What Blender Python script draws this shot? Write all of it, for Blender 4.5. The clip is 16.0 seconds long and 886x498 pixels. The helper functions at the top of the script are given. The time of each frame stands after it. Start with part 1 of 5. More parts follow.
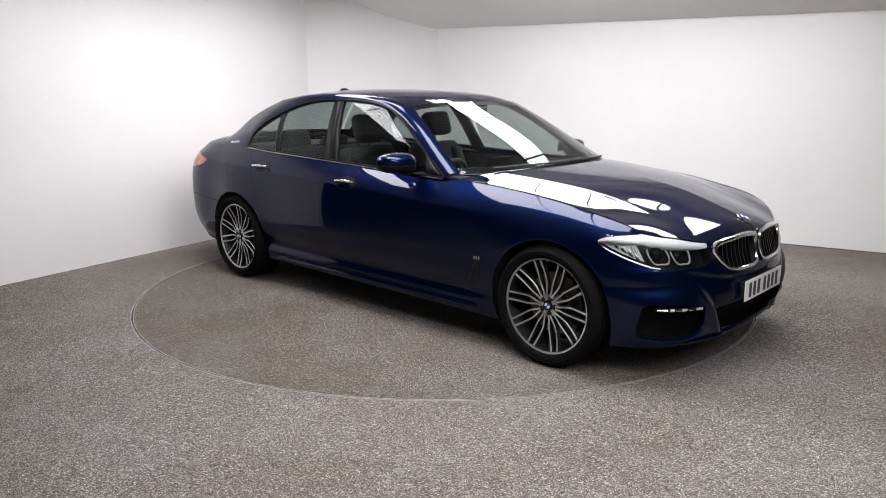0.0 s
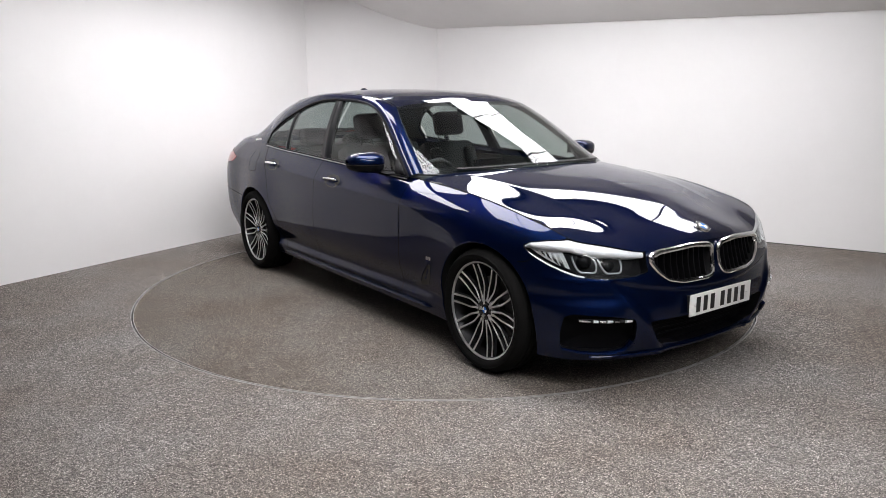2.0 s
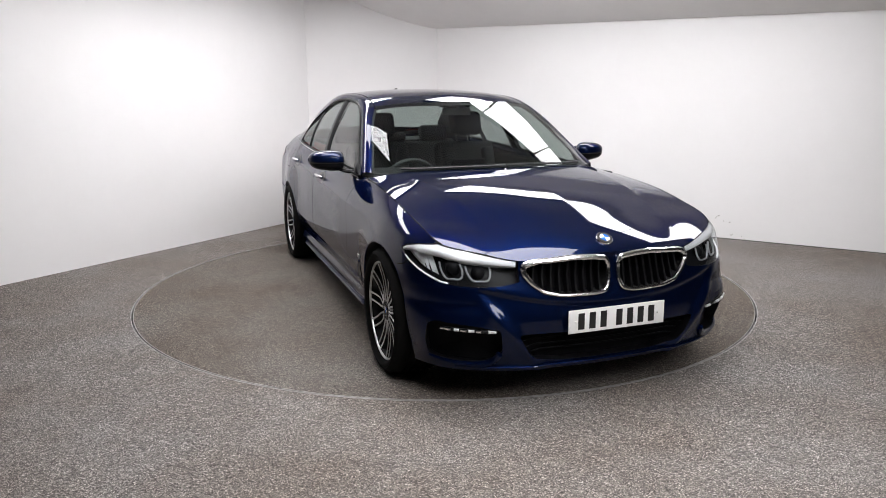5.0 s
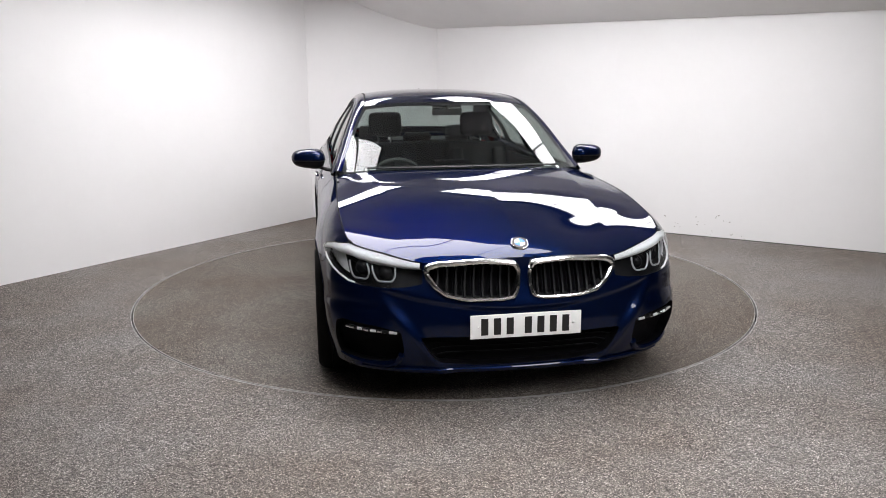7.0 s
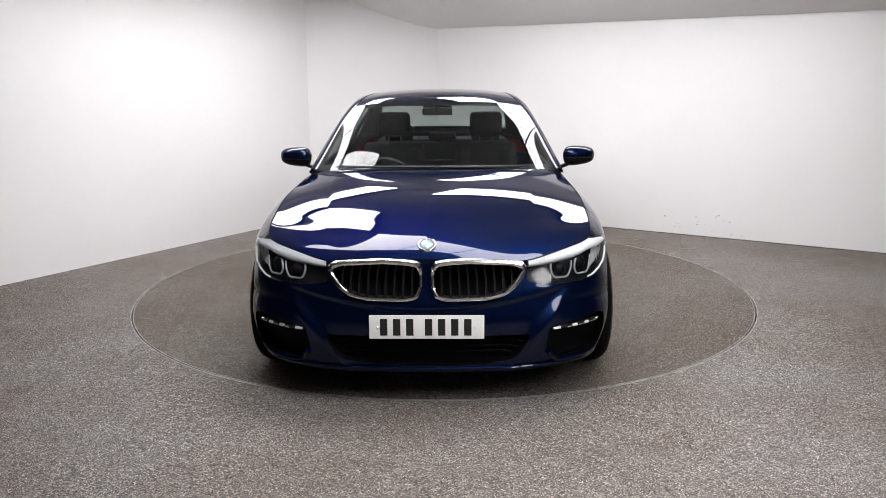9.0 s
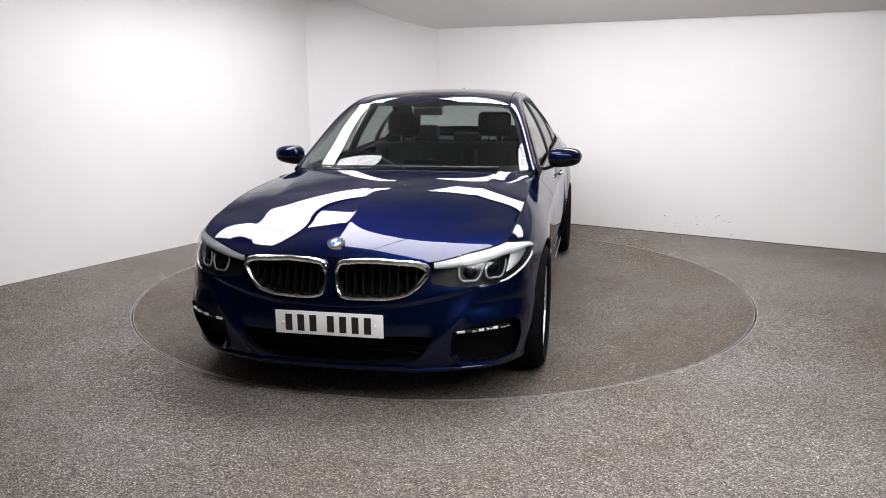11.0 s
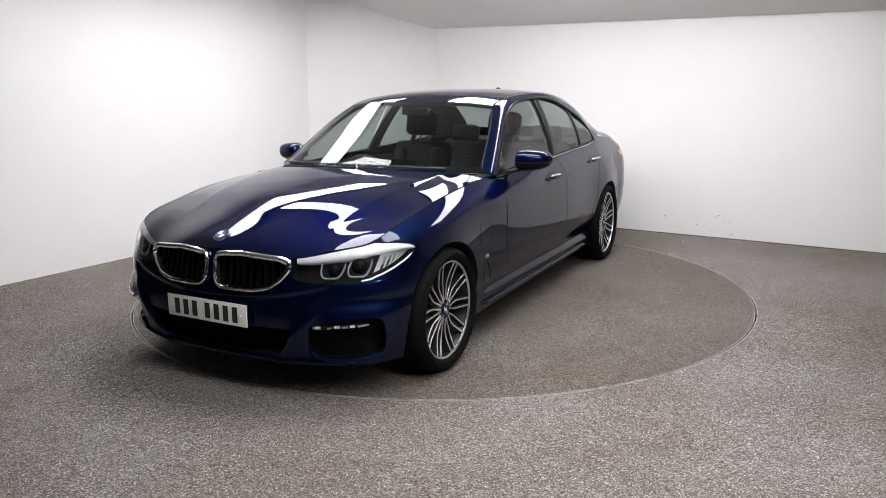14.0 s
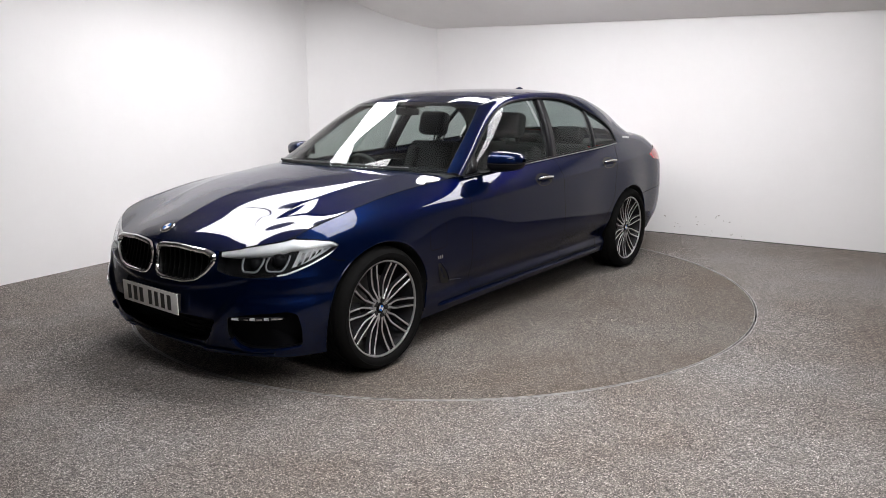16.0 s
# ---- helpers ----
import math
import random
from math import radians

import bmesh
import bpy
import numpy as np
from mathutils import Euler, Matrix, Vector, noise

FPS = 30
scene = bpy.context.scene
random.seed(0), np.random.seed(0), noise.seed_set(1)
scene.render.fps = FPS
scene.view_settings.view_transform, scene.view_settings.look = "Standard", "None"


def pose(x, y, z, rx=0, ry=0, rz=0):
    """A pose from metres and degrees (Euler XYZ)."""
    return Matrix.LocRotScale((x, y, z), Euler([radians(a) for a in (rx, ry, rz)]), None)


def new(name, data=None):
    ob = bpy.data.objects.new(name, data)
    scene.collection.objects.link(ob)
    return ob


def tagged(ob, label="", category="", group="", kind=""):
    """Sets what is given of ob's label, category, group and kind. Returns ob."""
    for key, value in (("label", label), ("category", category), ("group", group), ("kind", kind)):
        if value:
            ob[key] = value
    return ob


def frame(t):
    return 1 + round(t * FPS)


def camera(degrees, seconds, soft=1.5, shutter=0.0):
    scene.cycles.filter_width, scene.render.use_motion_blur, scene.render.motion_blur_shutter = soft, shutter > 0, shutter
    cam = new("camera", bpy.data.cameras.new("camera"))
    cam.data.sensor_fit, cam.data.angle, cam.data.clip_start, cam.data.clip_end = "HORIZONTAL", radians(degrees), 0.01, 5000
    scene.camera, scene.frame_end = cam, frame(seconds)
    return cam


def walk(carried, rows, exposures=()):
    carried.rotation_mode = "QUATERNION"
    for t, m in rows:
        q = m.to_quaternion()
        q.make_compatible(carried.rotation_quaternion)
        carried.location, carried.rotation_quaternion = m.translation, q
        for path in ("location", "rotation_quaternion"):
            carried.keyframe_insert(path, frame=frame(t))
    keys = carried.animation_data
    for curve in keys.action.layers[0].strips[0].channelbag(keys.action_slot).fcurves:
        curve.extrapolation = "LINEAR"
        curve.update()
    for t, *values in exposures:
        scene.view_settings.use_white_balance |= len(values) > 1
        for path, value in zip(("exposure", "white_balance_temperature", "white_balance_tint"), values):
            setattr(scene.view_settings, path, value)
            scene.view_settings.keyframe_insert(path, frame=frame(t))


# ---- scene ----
# ------------------------------------------------------------------ camera
SECONDS = 16.0
cam = camera(62.248, SECONDS, soft=0.7)
EYE = pose(0, 0, 1.454, 90 - 11.876, 0, 0) @ pose(0, 0, 0, 0, 0, -0.375)
walk(cam, [(0, EYE), (SECONDS, EYE)], exposures=[(0, 0.0), (SECONDS, 0.0)])

# ------------------------------------------------------------------ world
world = bpy.data.worlds.new("world")
scene.world = world
world.use_nodes = True
world.node_tree.nodes["Background"].inputs[0].default_value = (0.9, 0.93, 1.0, 1)
world.node_tree.nodes["Background"].inputs[1].default_value = 0.02

# plan of the studio: a square room, seen across its far corner
CORNER = Vector((-1.006, 9.83, 0))
ALONG_A = Vector((-0.509, -0.861, 0))     # down the bright wall
ALONG_B = Vector((0.841, -0.541, 0))      # down the other wall
CUT = 1.13                                # leg of the cut corner
LENGTH_A, LENGTH_B = 11.0, 9.4
TURN_C = Vector((0.0044, 5.6124, 0))
TURN_R = 2.270


def plan(a, b, z=0.0):
    p = CORNER + ALONG_A * a + ALONG_B * b
    return Vector((p.x, p.y, z))


# ------------------------------------------------------------------ materials
def material(name, color, rough=0.5, metal=0.0, **more):
    m = bpy.data.materials.new(name)
    m.use_nodes = True
    b = m.node_tree.nodes["Principled BSDF"]
    b.inputs["Base Color"].default_value = (*color, 1)
    b.inputs["Roughness"].default_value = rough
    b.inputs["Metallic"].default_value = metal
    for key, value in more.items():
        b.inputs[key.replace("_", " ")].default_value = value
    return m


def node(m, kind, **values):
    n = m.node_tree.nodes.new(kind)
    for key, value in values.items():
        n.inputs[key.replace("_", " ")].default_value = value
    return n


def link(m, a, out, b, into):
    m.node_tree.links.new(a.outputs[out], b.inputs[into])


def speckle(m, scale, dark, light, bump=0.0, second=None, coords="Object", distance=0.004, detail=6.0):
    """Two scales of colour noise and a bump on a material."""
    b = m.node_tree.nodes["Principled BSDF"]
    tc = node(m, "ShaderNodeTexCoord")
    n1 = node(m, "ShaderNodeTexNoise", Scale=scale, Detail=detail, Roughness=0.7)
    link(m, tc, coords, n1, "Vector")
    ramp = node(m, "ShaderNodeValToRGB")
    ramp.color_ramp.elements[0].position, ramp.color_ramp.elements[1].position = 0.3, 0.7
    ramp.color_ramp.elements[0].color = (*dark, 1)
    ramp.color_ramp.elements[1].color = (*light, 1)
    link(m, n1, "Fac", ramp, "Fac")
    if second:
        n2 = node(m, "ShaderNodeTexNoise", Scale=second[0], Detail=4.0)
        link(m, tc, coords, n2, "Vector")
        mix = m.node_tree.nodes.new("ShaderNodeMix")
        mix.data_type, mix.blend_type = "RGBA", "MULTIPLY"
        mix.inputs["Factor"].default_value = second[1]
        r2 = node(m, "ShaderNodeValToRGB")
        r2.color_ramp.elements[0].position, r2.color_ramp.elements[1].position = 0.35, 0.65
        r2.color_ramp.elements[0].color = (0.55, 0.52, 0.5, 1)
        link(m, n2, "Fac", r2, "Fac")
        m.node_tree.links.new(ramp.outputs[0], mix.inputs["A"])
        m.node_tree.links.new(r2.outputs[0], mix.inputs["B"])
        m.node_tree.links.new(mix.outputs["Result"], b.inputs["Base Color"])
    else:
        link(m, ramp, "Color", b, "Base Color")
    if bump:
        bp = node(m, "ShaderNodeBump", Strength=bump, Distance=distance)
        link(m, n1, "Fac", bp, "Height")
        link(m, bp, "Normal", b, "Normal")
    return m


def carpet_material(name, tint):
    """Grey speckled loop-pile carpet: fine fleck, coarser mottling and soft traffic stains."""
    m = material(name, (0.2, 0.19, 0.18), 0.95)
    b = m.node_tree.nodes["Principled BSDF"]
    b.inputs["Specular IOR Level"].default_value = 0.15
    tc = node(m, "ShaderNodeTexCoord")
    last = None
    # loops of two sizes, each with a random shade: mostly mid grey, some near black, a few pale
    for scale, stops in ((245.0, ((0.0, .06), (0.30, .13), (0.68, .245), (0.90, .40), (1.0, .85))), (95.0, ((0.0, .80), (0.5, 1.0), (1.0, 1.20)))):
        vor = node(m, "ShaderNodeTexVoronoi", Scale=scale)
        link(m, tc, "Object", vor, "Vector")
        sep = node(m, "ShaderNodeSeparateColor")
        link(m, vor, "Color", sep, "Color")
        fleck = node(m, "ShaderNodeFloatCurve")
        points = fleck.mapping.curves[0].points
        top = stops[-1][1]
        for k, (p, v) in enumerate(stops):
            if k in (0, len(stops) - 1):
                points[0 if k == 0 else len(points) - 1].location = (p, v / top)
            else:
                points.new(p, v / top)
        fleck.mapping.update()
        link(m, sep, "Red", fleck, "Value")
        scaled = node(m, "ShaderNodeMath")
        scaled.operation = "MULTIPLY"
        scaled.inputs[1].default_value = top
        link(m, fleck, "Value", scaled, 0)
        if last is None:
            last, fine = scaled, vor
        else:
            both = node(m, "ShaderNodeMath")
            both.operation = "MULTIPLY"
            m.node_tree.links.new(last.outputs[0], both.inputs[0])
            m.node_tree.links.new(scaled.outputs[0], both.inputs[1])
            last = both
    # soft worn patches, browner where dirty
    stain = node(m, "ShaderNodeTexNoise", Scale=0.85, Detail=5.0, Roughness=0.6)
    link(m, tc, "Object", stain, "Vector")
    tone = node(m, "ShaderNodeValToRGB")
    tone.color_ramp.elements[0].position, tone.color_ramp.elements[1].position = 0.36, 0.66
    tone.color_ramp.elements[0].color = (0.80 * tint[0], 0.72 * tint[1], 0.66 * tint[2], 1)
    tone.color_ramp.elements[1].color = (1.05 * tint[0], 1.04 * tint[1], 1.04 * tint[2], 1)
    link(m, stain, "Fac", tone, "Fac")
    mix = m.node_tree.nodes.new("ShaderNodeVectorMath")
    mix.operation = "SCALE"
    m.node_tree.links.new(tone.outputs[0], mix.inputs[0])
    m.node_tree.links.new(last.outputs[0], mix.inputs["Scale"])
    m.node_tree.links.new(mix.outputs[0], b.inputs["Base Color"])
    bp = node(m, "ShaderNodeBump", Strength=0.7, Distance=0.003)
    link(m, fine, "Distance", bp, "Height")
    link(m, bp, "Normal", b, "Normal")
    return m


def glow(name, color, strength):
    m = material(name, color)
    b = m.node_tree.nodes["Principled BSDF"]
    b.inputs["Emission Color"].default_value = (*color, 1)
    b.inputs["Emission Strength"].default_value = strength
    return m


M_CARPET = carpet_material("carpet", (0.885, 0.845, 0.80))
M_CARPET_DISC = carpet_material("carpet_disc", (0.68, 0.635, 0.58))
M_WALL = speckle(material("white_wall", (0.8, 0.8, 0.79), 0.6), 0.9, (0.745, 0.735, 0.73), (0.785, 0.775, 0.77), 0.05, distance=0.01)
M_CEIL = speckle(material("grey_ceiling", (0.5, 0.49, 0.48), 0.8), 1.5, (0.80, 0.785, 0.775), (0.85, 0.835, 0.825), 0.05)
# grey and dark for unseen walls that shape what the car mirrors
M_GREY_UNSEEN = speckle(material("grey_unseen_wall", (0.10, 0.10, 0.10), 0.9), 3.0, (0.045, 0.045, 0.045), (0.07, 0.07, 0.069), 0.2)
M_DARK = speckle(material("dark_unseen_wall", (0.03, 0.03, 0.032), 0.9), 3.0, (0.010, 0.010, 0.011), (0.018, 0.018, 0.018), 0.2)
M_SEAM_METAL = speckle(material("worn_metal_edge", (0.30, 0.29, 0.28), 0.6, 0.5), 14.0, (0.17, 0.16, 0.155), (0.46, 0.45, 0.43))
M_BLACK_GAP = material("black_gap", (0.008, 0.008, 0.008), 0.9)
M_PANEL = glow("light_panel", (1.0, 0.985, 1.01), 14.0)
M_FRAME = material("panel_frame", (0.02, 0.02, 0.02), 0.6)
M_FOOT_SHADE = material("wall_foot_shade", (0.05, 0.045, 0.04), 0.9)
M_SCUFF = material("wall_scuff", (0.42, 0.40, 0.37), 0.9)


# ------------------------------------------------------------------ mesh helpers
def mesh_from(name, verts, faces, mat, smooth=False, normals=None):
    me = bpy.data.meshes.new(name)
    me.from_pydata([tuple(v) for v in verts], [], [tuple(f) for f in faces])
    if smooth:
        me.polygons.foreach_set("use_smooth", [True] * len(me.polygons))
    me.update()
    if normals is not None:
        me.normals_split_custom_set_from_vertices([tuple(n) for n in normals])
    if mat:
        me.materials.append(mat)
    return me


def hold(ob, parent):
    ob.parent = parent
    return ob


def part(name, bm, mat, parent, label="", smooth=True):
    """Link a bmesh (or a ready mesh) as one object under its thing."""
    if isinstance(bm, bpy.types.Mesh):
        me = bm
    else:
        bmesh.ops.recalc_face_normals(bm, faces=bm.faces)
        me = bpy.data.meshes.new(name)
        bm.to_mesh(me)
        bm.free()
        if smooth:
            me.polygons.foreach_set("use_smooth", [True] * len(me.polygons))
            me.set_sharp_from_angle(angle=radians(38))
        me.materials.append(mat)
    ob = new(name, me)
    if parent:
        ob.parent = parent
    if label:
        tagged(ob, label)
    return ob


def box(bm, lo, hi, bevel=0.0, m=None, segs=2):
    lo, hi = Vector(lo), Vector(hi)
    made = bmesh.ops.create_cube(bm, size=1.0)
    vs = made["verts"]
    bmesh.ops.scale(bm, vec=hi - lo, verts=vs)
    bmesh.ops.translate(bm, vec=(lo + hi) / 2, verts=vs)
    if bevel:
        es = list({e for v in vs for e in v.link_edges})
        out = bmesh.ops.bevel(bm, geom=es, offset=bevel, segments=segs, affect="EDGES", profile=0.6)
        vs = list({v for f in out["faces"] for v in f.verts} | {v for v in vs if v.is_valid})
    if m is not None:
        bmesh.ops.transform(bm, matrix=m, verts=[v for v in vs if v.is_valid])
    return vs


def prism(bm, pts, z0, z1):
    """An upright prism over a plan polygon."""
    a = [bm.verts.new((p[0], p[1], z0)) for p in pts]
    b = [bm.verts.new((p[0], p[1], z1)) for p in pts]
    n = len(pts)
    bm.faces.new(a[::-1])
    bm.faces.new(b)
    for i in range(n):
        bm.faces.new((a[i], a[(i + 1) % n], b[(i + 1) % n], b[i]))


def ring_band(bm, r0, r1, z0, z1, n=160, center=(0, 0)):
    rows = [[bm.verts.new((center[0] + r * math.cos(2 * math.pi * i / n), center[1] + r * math.sin(2 * math.pi * i / n), z)) for i in range(n)]
            for r, z in ((r0, z0), (r0, z1), (r1, z1), (r1, z0))]
    for k in range(4):
        a, b = rows[k], rows[(k + 1) % 4]
        for i in range(n):
            bm.faces.new((a[i], a[(i + 1) % n], b[(i + 1) % n], b[i]))


# ------------------------------------------------------------------ the room
LIGHT_Z = 2.60
WALL_TOP = LIGHT_Z + 0.085


def wall_piece(name, a, b, out, label, mat=M_WALL, z1=WALL_TOP):
    bm = bmesh.new()
    off = Vector(out) * 0.15
    prism(bm, [a, b, b + off, a + off], 0.0, z1)
    return tagged(part(name, bm, mat, None, smooth=False), label, "wall", kind="structure")


def build_room():
    # carpet with the round hole in which the turntable lies
    bm = bmesh.new()
    n = 192
    inner = [bm.verts.new((TURN_C.x + (TURN_R + 0.014) * math.cos(2 * math.pi * i / n), TURN_C.y + (TURN_R + 0.014) * math.sin(2 * math.pi * i / n), 0)) for i in range(n)]
    outer = [bm.verts.new((TURN_C.x + 16 * math.cos(2 * math.pi * i / n), TURN_C.y + 16 * math.sin(2 * math.pi * i / n), 0)) for i in range(n)]
    for i in range(n):
        bm.faces.new((inner[i], outer[i], outer[(i + 1) % n], inner[(i + 1) % n]))
    tagged(part("floor", bm, M_CARPET, None, smooth=False), "grey speckled carpet floor of a photo studio", "floor", kind="structure")
    bm = bmesh.new()
    box(bm, (TURN_C.x - 2.6, TURN_C.y - 2.6, -0.1), (TURN_C.x + 2.6, TURN_C.y + 2.6, -0.05))
    tagged(part("floor_pit", bm, M_BLACK_GAP, None, smooth=False), "black pit under the turntable", "floor", kind="structure")
    bm = bmesh.new()
    ring_band(bm, TURN_R + 0.009, TURN_R + 0.0155, -0.05, 0.0015)
    ring = part("floor_trim", bm, M_SEAM_METAL, None, smooth=False)
    ring.location = TURN_C
    tagged(ring, "thin worn metal edge round the turntable opening", "trim", kind="structure")

    na, nb = -ALONG_B, -ALONG_A          # outward of the two walls
    wall_piece("wall_west", plan(5.2, 0), plan(CUT, 0), na, "bright white painted studio wall")
    # the next two, out of view, are added to grade the doors' reflections
    wall_piece("wall_splay", plan(6.1, -1.7), plan(5.2, 0), (na * 0.47 + ALONG_A * -0.88).normalized(), "unseen white wall, added to grade the doors' reflections")
    wall_piece("wall_southwest", plan(LENGTH_A, -1.7), plan(6.1, -1.7), na, "unseen grey wall, added to soften the doors' reflections", M_GREY_UNSEEN)
    wall_piece("wall_corner", plan(CUT, 0), plan(0, CUT), (na + nb).normalized(), "white painted panel across the room's corner")
    wall_piece("wall_north", plan(0, CUT), plan(0, LENGTH_B), nb, "white painted studio wall with small scuffs near the floor")
    # these two are unseen, dark so that the car's sides mirror little
    wall_piece("wall_east", plan(0, LENGTH_B), plan(LENGTH_A, LENGTH_B), ALONG_B, "unseen dark wall beside the camera, keeps the car's side dark", M_DARK)
    wall_piece("wall_south", plan(LENGTH_A, LENGTH_B), plan(LENGTH_A, -1.7), ALONG_A, "unseen dark wall behind the camera, keeps reflections dark", M_DARK)

    # narrow dark strip that paints the shadow gap where the wall meets the carpet
    for name, p, q, inward in (("shadow_gap", plan(0, CUT), plan(0, LENGTH_B), ALONG_A),):
        bm = bmesh.new()
        prism(bm, [p, q, q + inward * 0.004, p + inward * 0.004], 0.0, 0.007)
        tagged(part(name, bm, M_FOOT_SHADE, None, smooth=False), "thin dark strip for the shadow gap between wall and carpet", "trim", kind="structure")

    # ceiling: flat over the turntable, coving down to the north wall
    bs = np.linspace(-0.1, LENGTH_B + 0.1, 48)
    cs = np.linspace(-0.1, 1.40, 26)
    G = []
    for a in cs:
        row = []
        for b in bs:
            z = 2.232 - 0.0165 * (b - CUT) + 0.19 * a + 0.28 * a * a
            row.append(plan(a, b, min(z, LIGHT_Z + 0.02) if a < 1.39 else LIGHT_Z + 0.05))
        G.append(row)
    n = len(bs)
    verts = [p for row in G for p in row]
    faces = [(i * n + j, i * n + j + 1, (i + 1) * n + j + 1, (i + 1) * n + j) for i in range(len(cs) - 1) for j in range(n - 1)]
    ob = new("ceiling_cove", mesh_from("ceiling_cove", verts, faces, M_CEIL, True))
    tagged(ob, "pale grey ceiling that curves down to the wall", "ceiling", kind="structure")
    bm = bmesh.new()
    prism(bm, [plan(-0.3, -2.0), plan(LENGTH_A + 0.3, -2.0), plan(LENGTH_A + 0.3, LENGTH_B + 0.3), plan(-0.3, LENGTH_B + 0.3)], WALL_TOP, WALL_TOP + 0.1)
    tagged(part("ceiling", bm, M_CEIL, None, smooth=False), "plain pale grey ceiling round the light panels", "ceiling", kind="structure")




def light_panel(a0, a1, b0, b1, z):
    """A flat rectangular light box hung under the upper ceiling: frame and diffuser."""
    th = Empty_at("ceiling_light", plan((a0 + a1) / 2, (b0 + b1) / 2, z))
    tagged(th, "large white rectangular studio light panel in a thin dark frame", "light panel", group="studio light panels", kind="thing")
    m = Matrix(((ALONG_A.x, ALONG_B.x, 0), (ALONG_A.y, ALONG_B.y, 0), (0, 0, 1))).to_4x4()
    la, lb = (a1 - a0) / 2, (b1 - b0) / 2
    bm = bmesh.new()
    box(bm, (-la, -lb, 0.012), (la, lb, 0.08), m=m)
    part("frame", bm, M_FRAME, th, smooth=False)
    bm = bmesh.new()
    box(bm, (-la + 0.012, -lb + 0.012, 0.0), (la - 0.012, lb - 0.012, 0.008), m=m)
    part("diffuser", bm, M_PANEL, th, smooth=False)
    return th


def Empty_at(name, p):
    ob = new(name)
    ob.location = p
    ob.empty_display_size = 0.1
    return ob


def build_lights():
    """A rectangular ring of panels centred over the turntable."""
    step = 0.85
    for k in range(4):
        b0 = 2.28 + step * k
        light_panel(1.30, 1.98, b0, b0 + step, LIGHT_Z)
        if k < 3:
            light_panel(3.86, 4.71, b0 + 0.27, b0 + 0.27 + step, LIGHT_Z)
    light_panel(3.52, 3.82, 1.60, 2.40, LIGHT_Z)
    for k in range(4):
        a0 = 1.63 + 0.77 * k
        light_panel(a0, a0 + 0.77, 1.02, 1.52, LIGHT_Z)
    for k in range(5):
        b0 = 4.30 + step * k
        light_panel(5.60, 6.45, b0, b0 + step, LIGHT_Z)


def build_turntable():
    th = Empty_at("turntable", TURN_C)
    tagged(th, "round carpeted car turntable flush with the floor", "turntable")
    bm = bmesh.new()
    n = 192
    top = [bm.verts.new(((TURN_R - 0.006) * math.cos(2 * math.pi * i / n), (TURN_R - 0.006) * math.sin(2 * math.pi * i / n), 0.0)) for i in range(n)]
    bot = [bm.verts.new((v.co.x, v.co.y, -0.04)) for v in top]
    bm.faces.new(top)
    for i in range(n):
        bm.faces.new((bot[i], bot[(i + 1) % n], top[(i + 1) % n], top[i]))
    part("disc", bm, M_CARPET_DISC, th, "grey carpet disc with faint dirt", smooth=False)
    bm = bmesh.new()
    ring_band(bm, TURN_R - 0.006, TURN_R - 0.001, -0.04, 0.0005)
    part("rim", bm, M_SEAM_METAL, th, "thin metal rim", smooth=False)
    return th


def build_scuffs():
    """Small dark scuffs low on the north wall."""
    rnd = random.Random(4)
    spots = ((4.02, .17), (4.12, .10), (4.36, .13), (4.44, .05), (4.55, .22), (4.60, .19), (4.66, .06), (4.80, .02), (4.28, .19))
    bm = bmesh.new()
    for b, z in spots:
        for _ in range(rnd.randint(2, 4)):
            bb, zz = b + rnd.uniform(-.05, .05), max(.012, z + rnd.uniform(-.02, .02))
            r = rnd.uniform(.003, .010)
            m = rnd.randint(5, 8)
            vs = [bm.verts.new(plan(.0025, bb + r * rnd.uniform(.5, 1.6) * math.cos(6.283 * i / m), zz + r * rnd.uniform(.4, 1.0) * math.sin(6.283 * i / m))) for i in range(m)]
            bm.faces.new(vs)
    ob = part("wall_scuff", bm, M_SCUFF, None, smooth=False)
    tagged(ob, "small grey scuff marks low on the white wall", "scuff marks", kind="stuff")


build_room()
build_scuffs()
build_lights()
turntable = build_turntable()


# ------------------------------------------------------------------ car materials
def paint_material():
    m = material("blue_metallic_paint", (0.003, 0.007, 0.050), 0.38, 0.80, Specular_IOR_Level=0.0, Specular_Tint=(0.03, 0.07, 0.35, 1), Coat_Weight=1.0, Coat_Roughness=0.02, Coat_IOR=1.36)
    b = m.node_tree.nodes["Principled BSDF"]
    tc = node(m, "ShaderNodeTexCoord")
    fl = node(m, "ShaderNodeTexVoronoi", Scale=900.0)
    link(m, tc, "Object", fl, "Vector")
    sep = node(m, "ShaderNodeSeparateColor")
    link(m, fl, "Color", sep, "Color")
    ramp = node(m, "ShaderNodeValToRGB")
    ramp.color_ramp.elements[0].color = (0.0010, 0.0036, 0.0160, 1)
    ramp.color_ramp.elements[1].color = (0.0030, 0.0110, 0.054, 1)
    link(m, sep, "Red", ramp, "Fac")
    link(m, ramp, "Color", b, "Base Color")
    return m


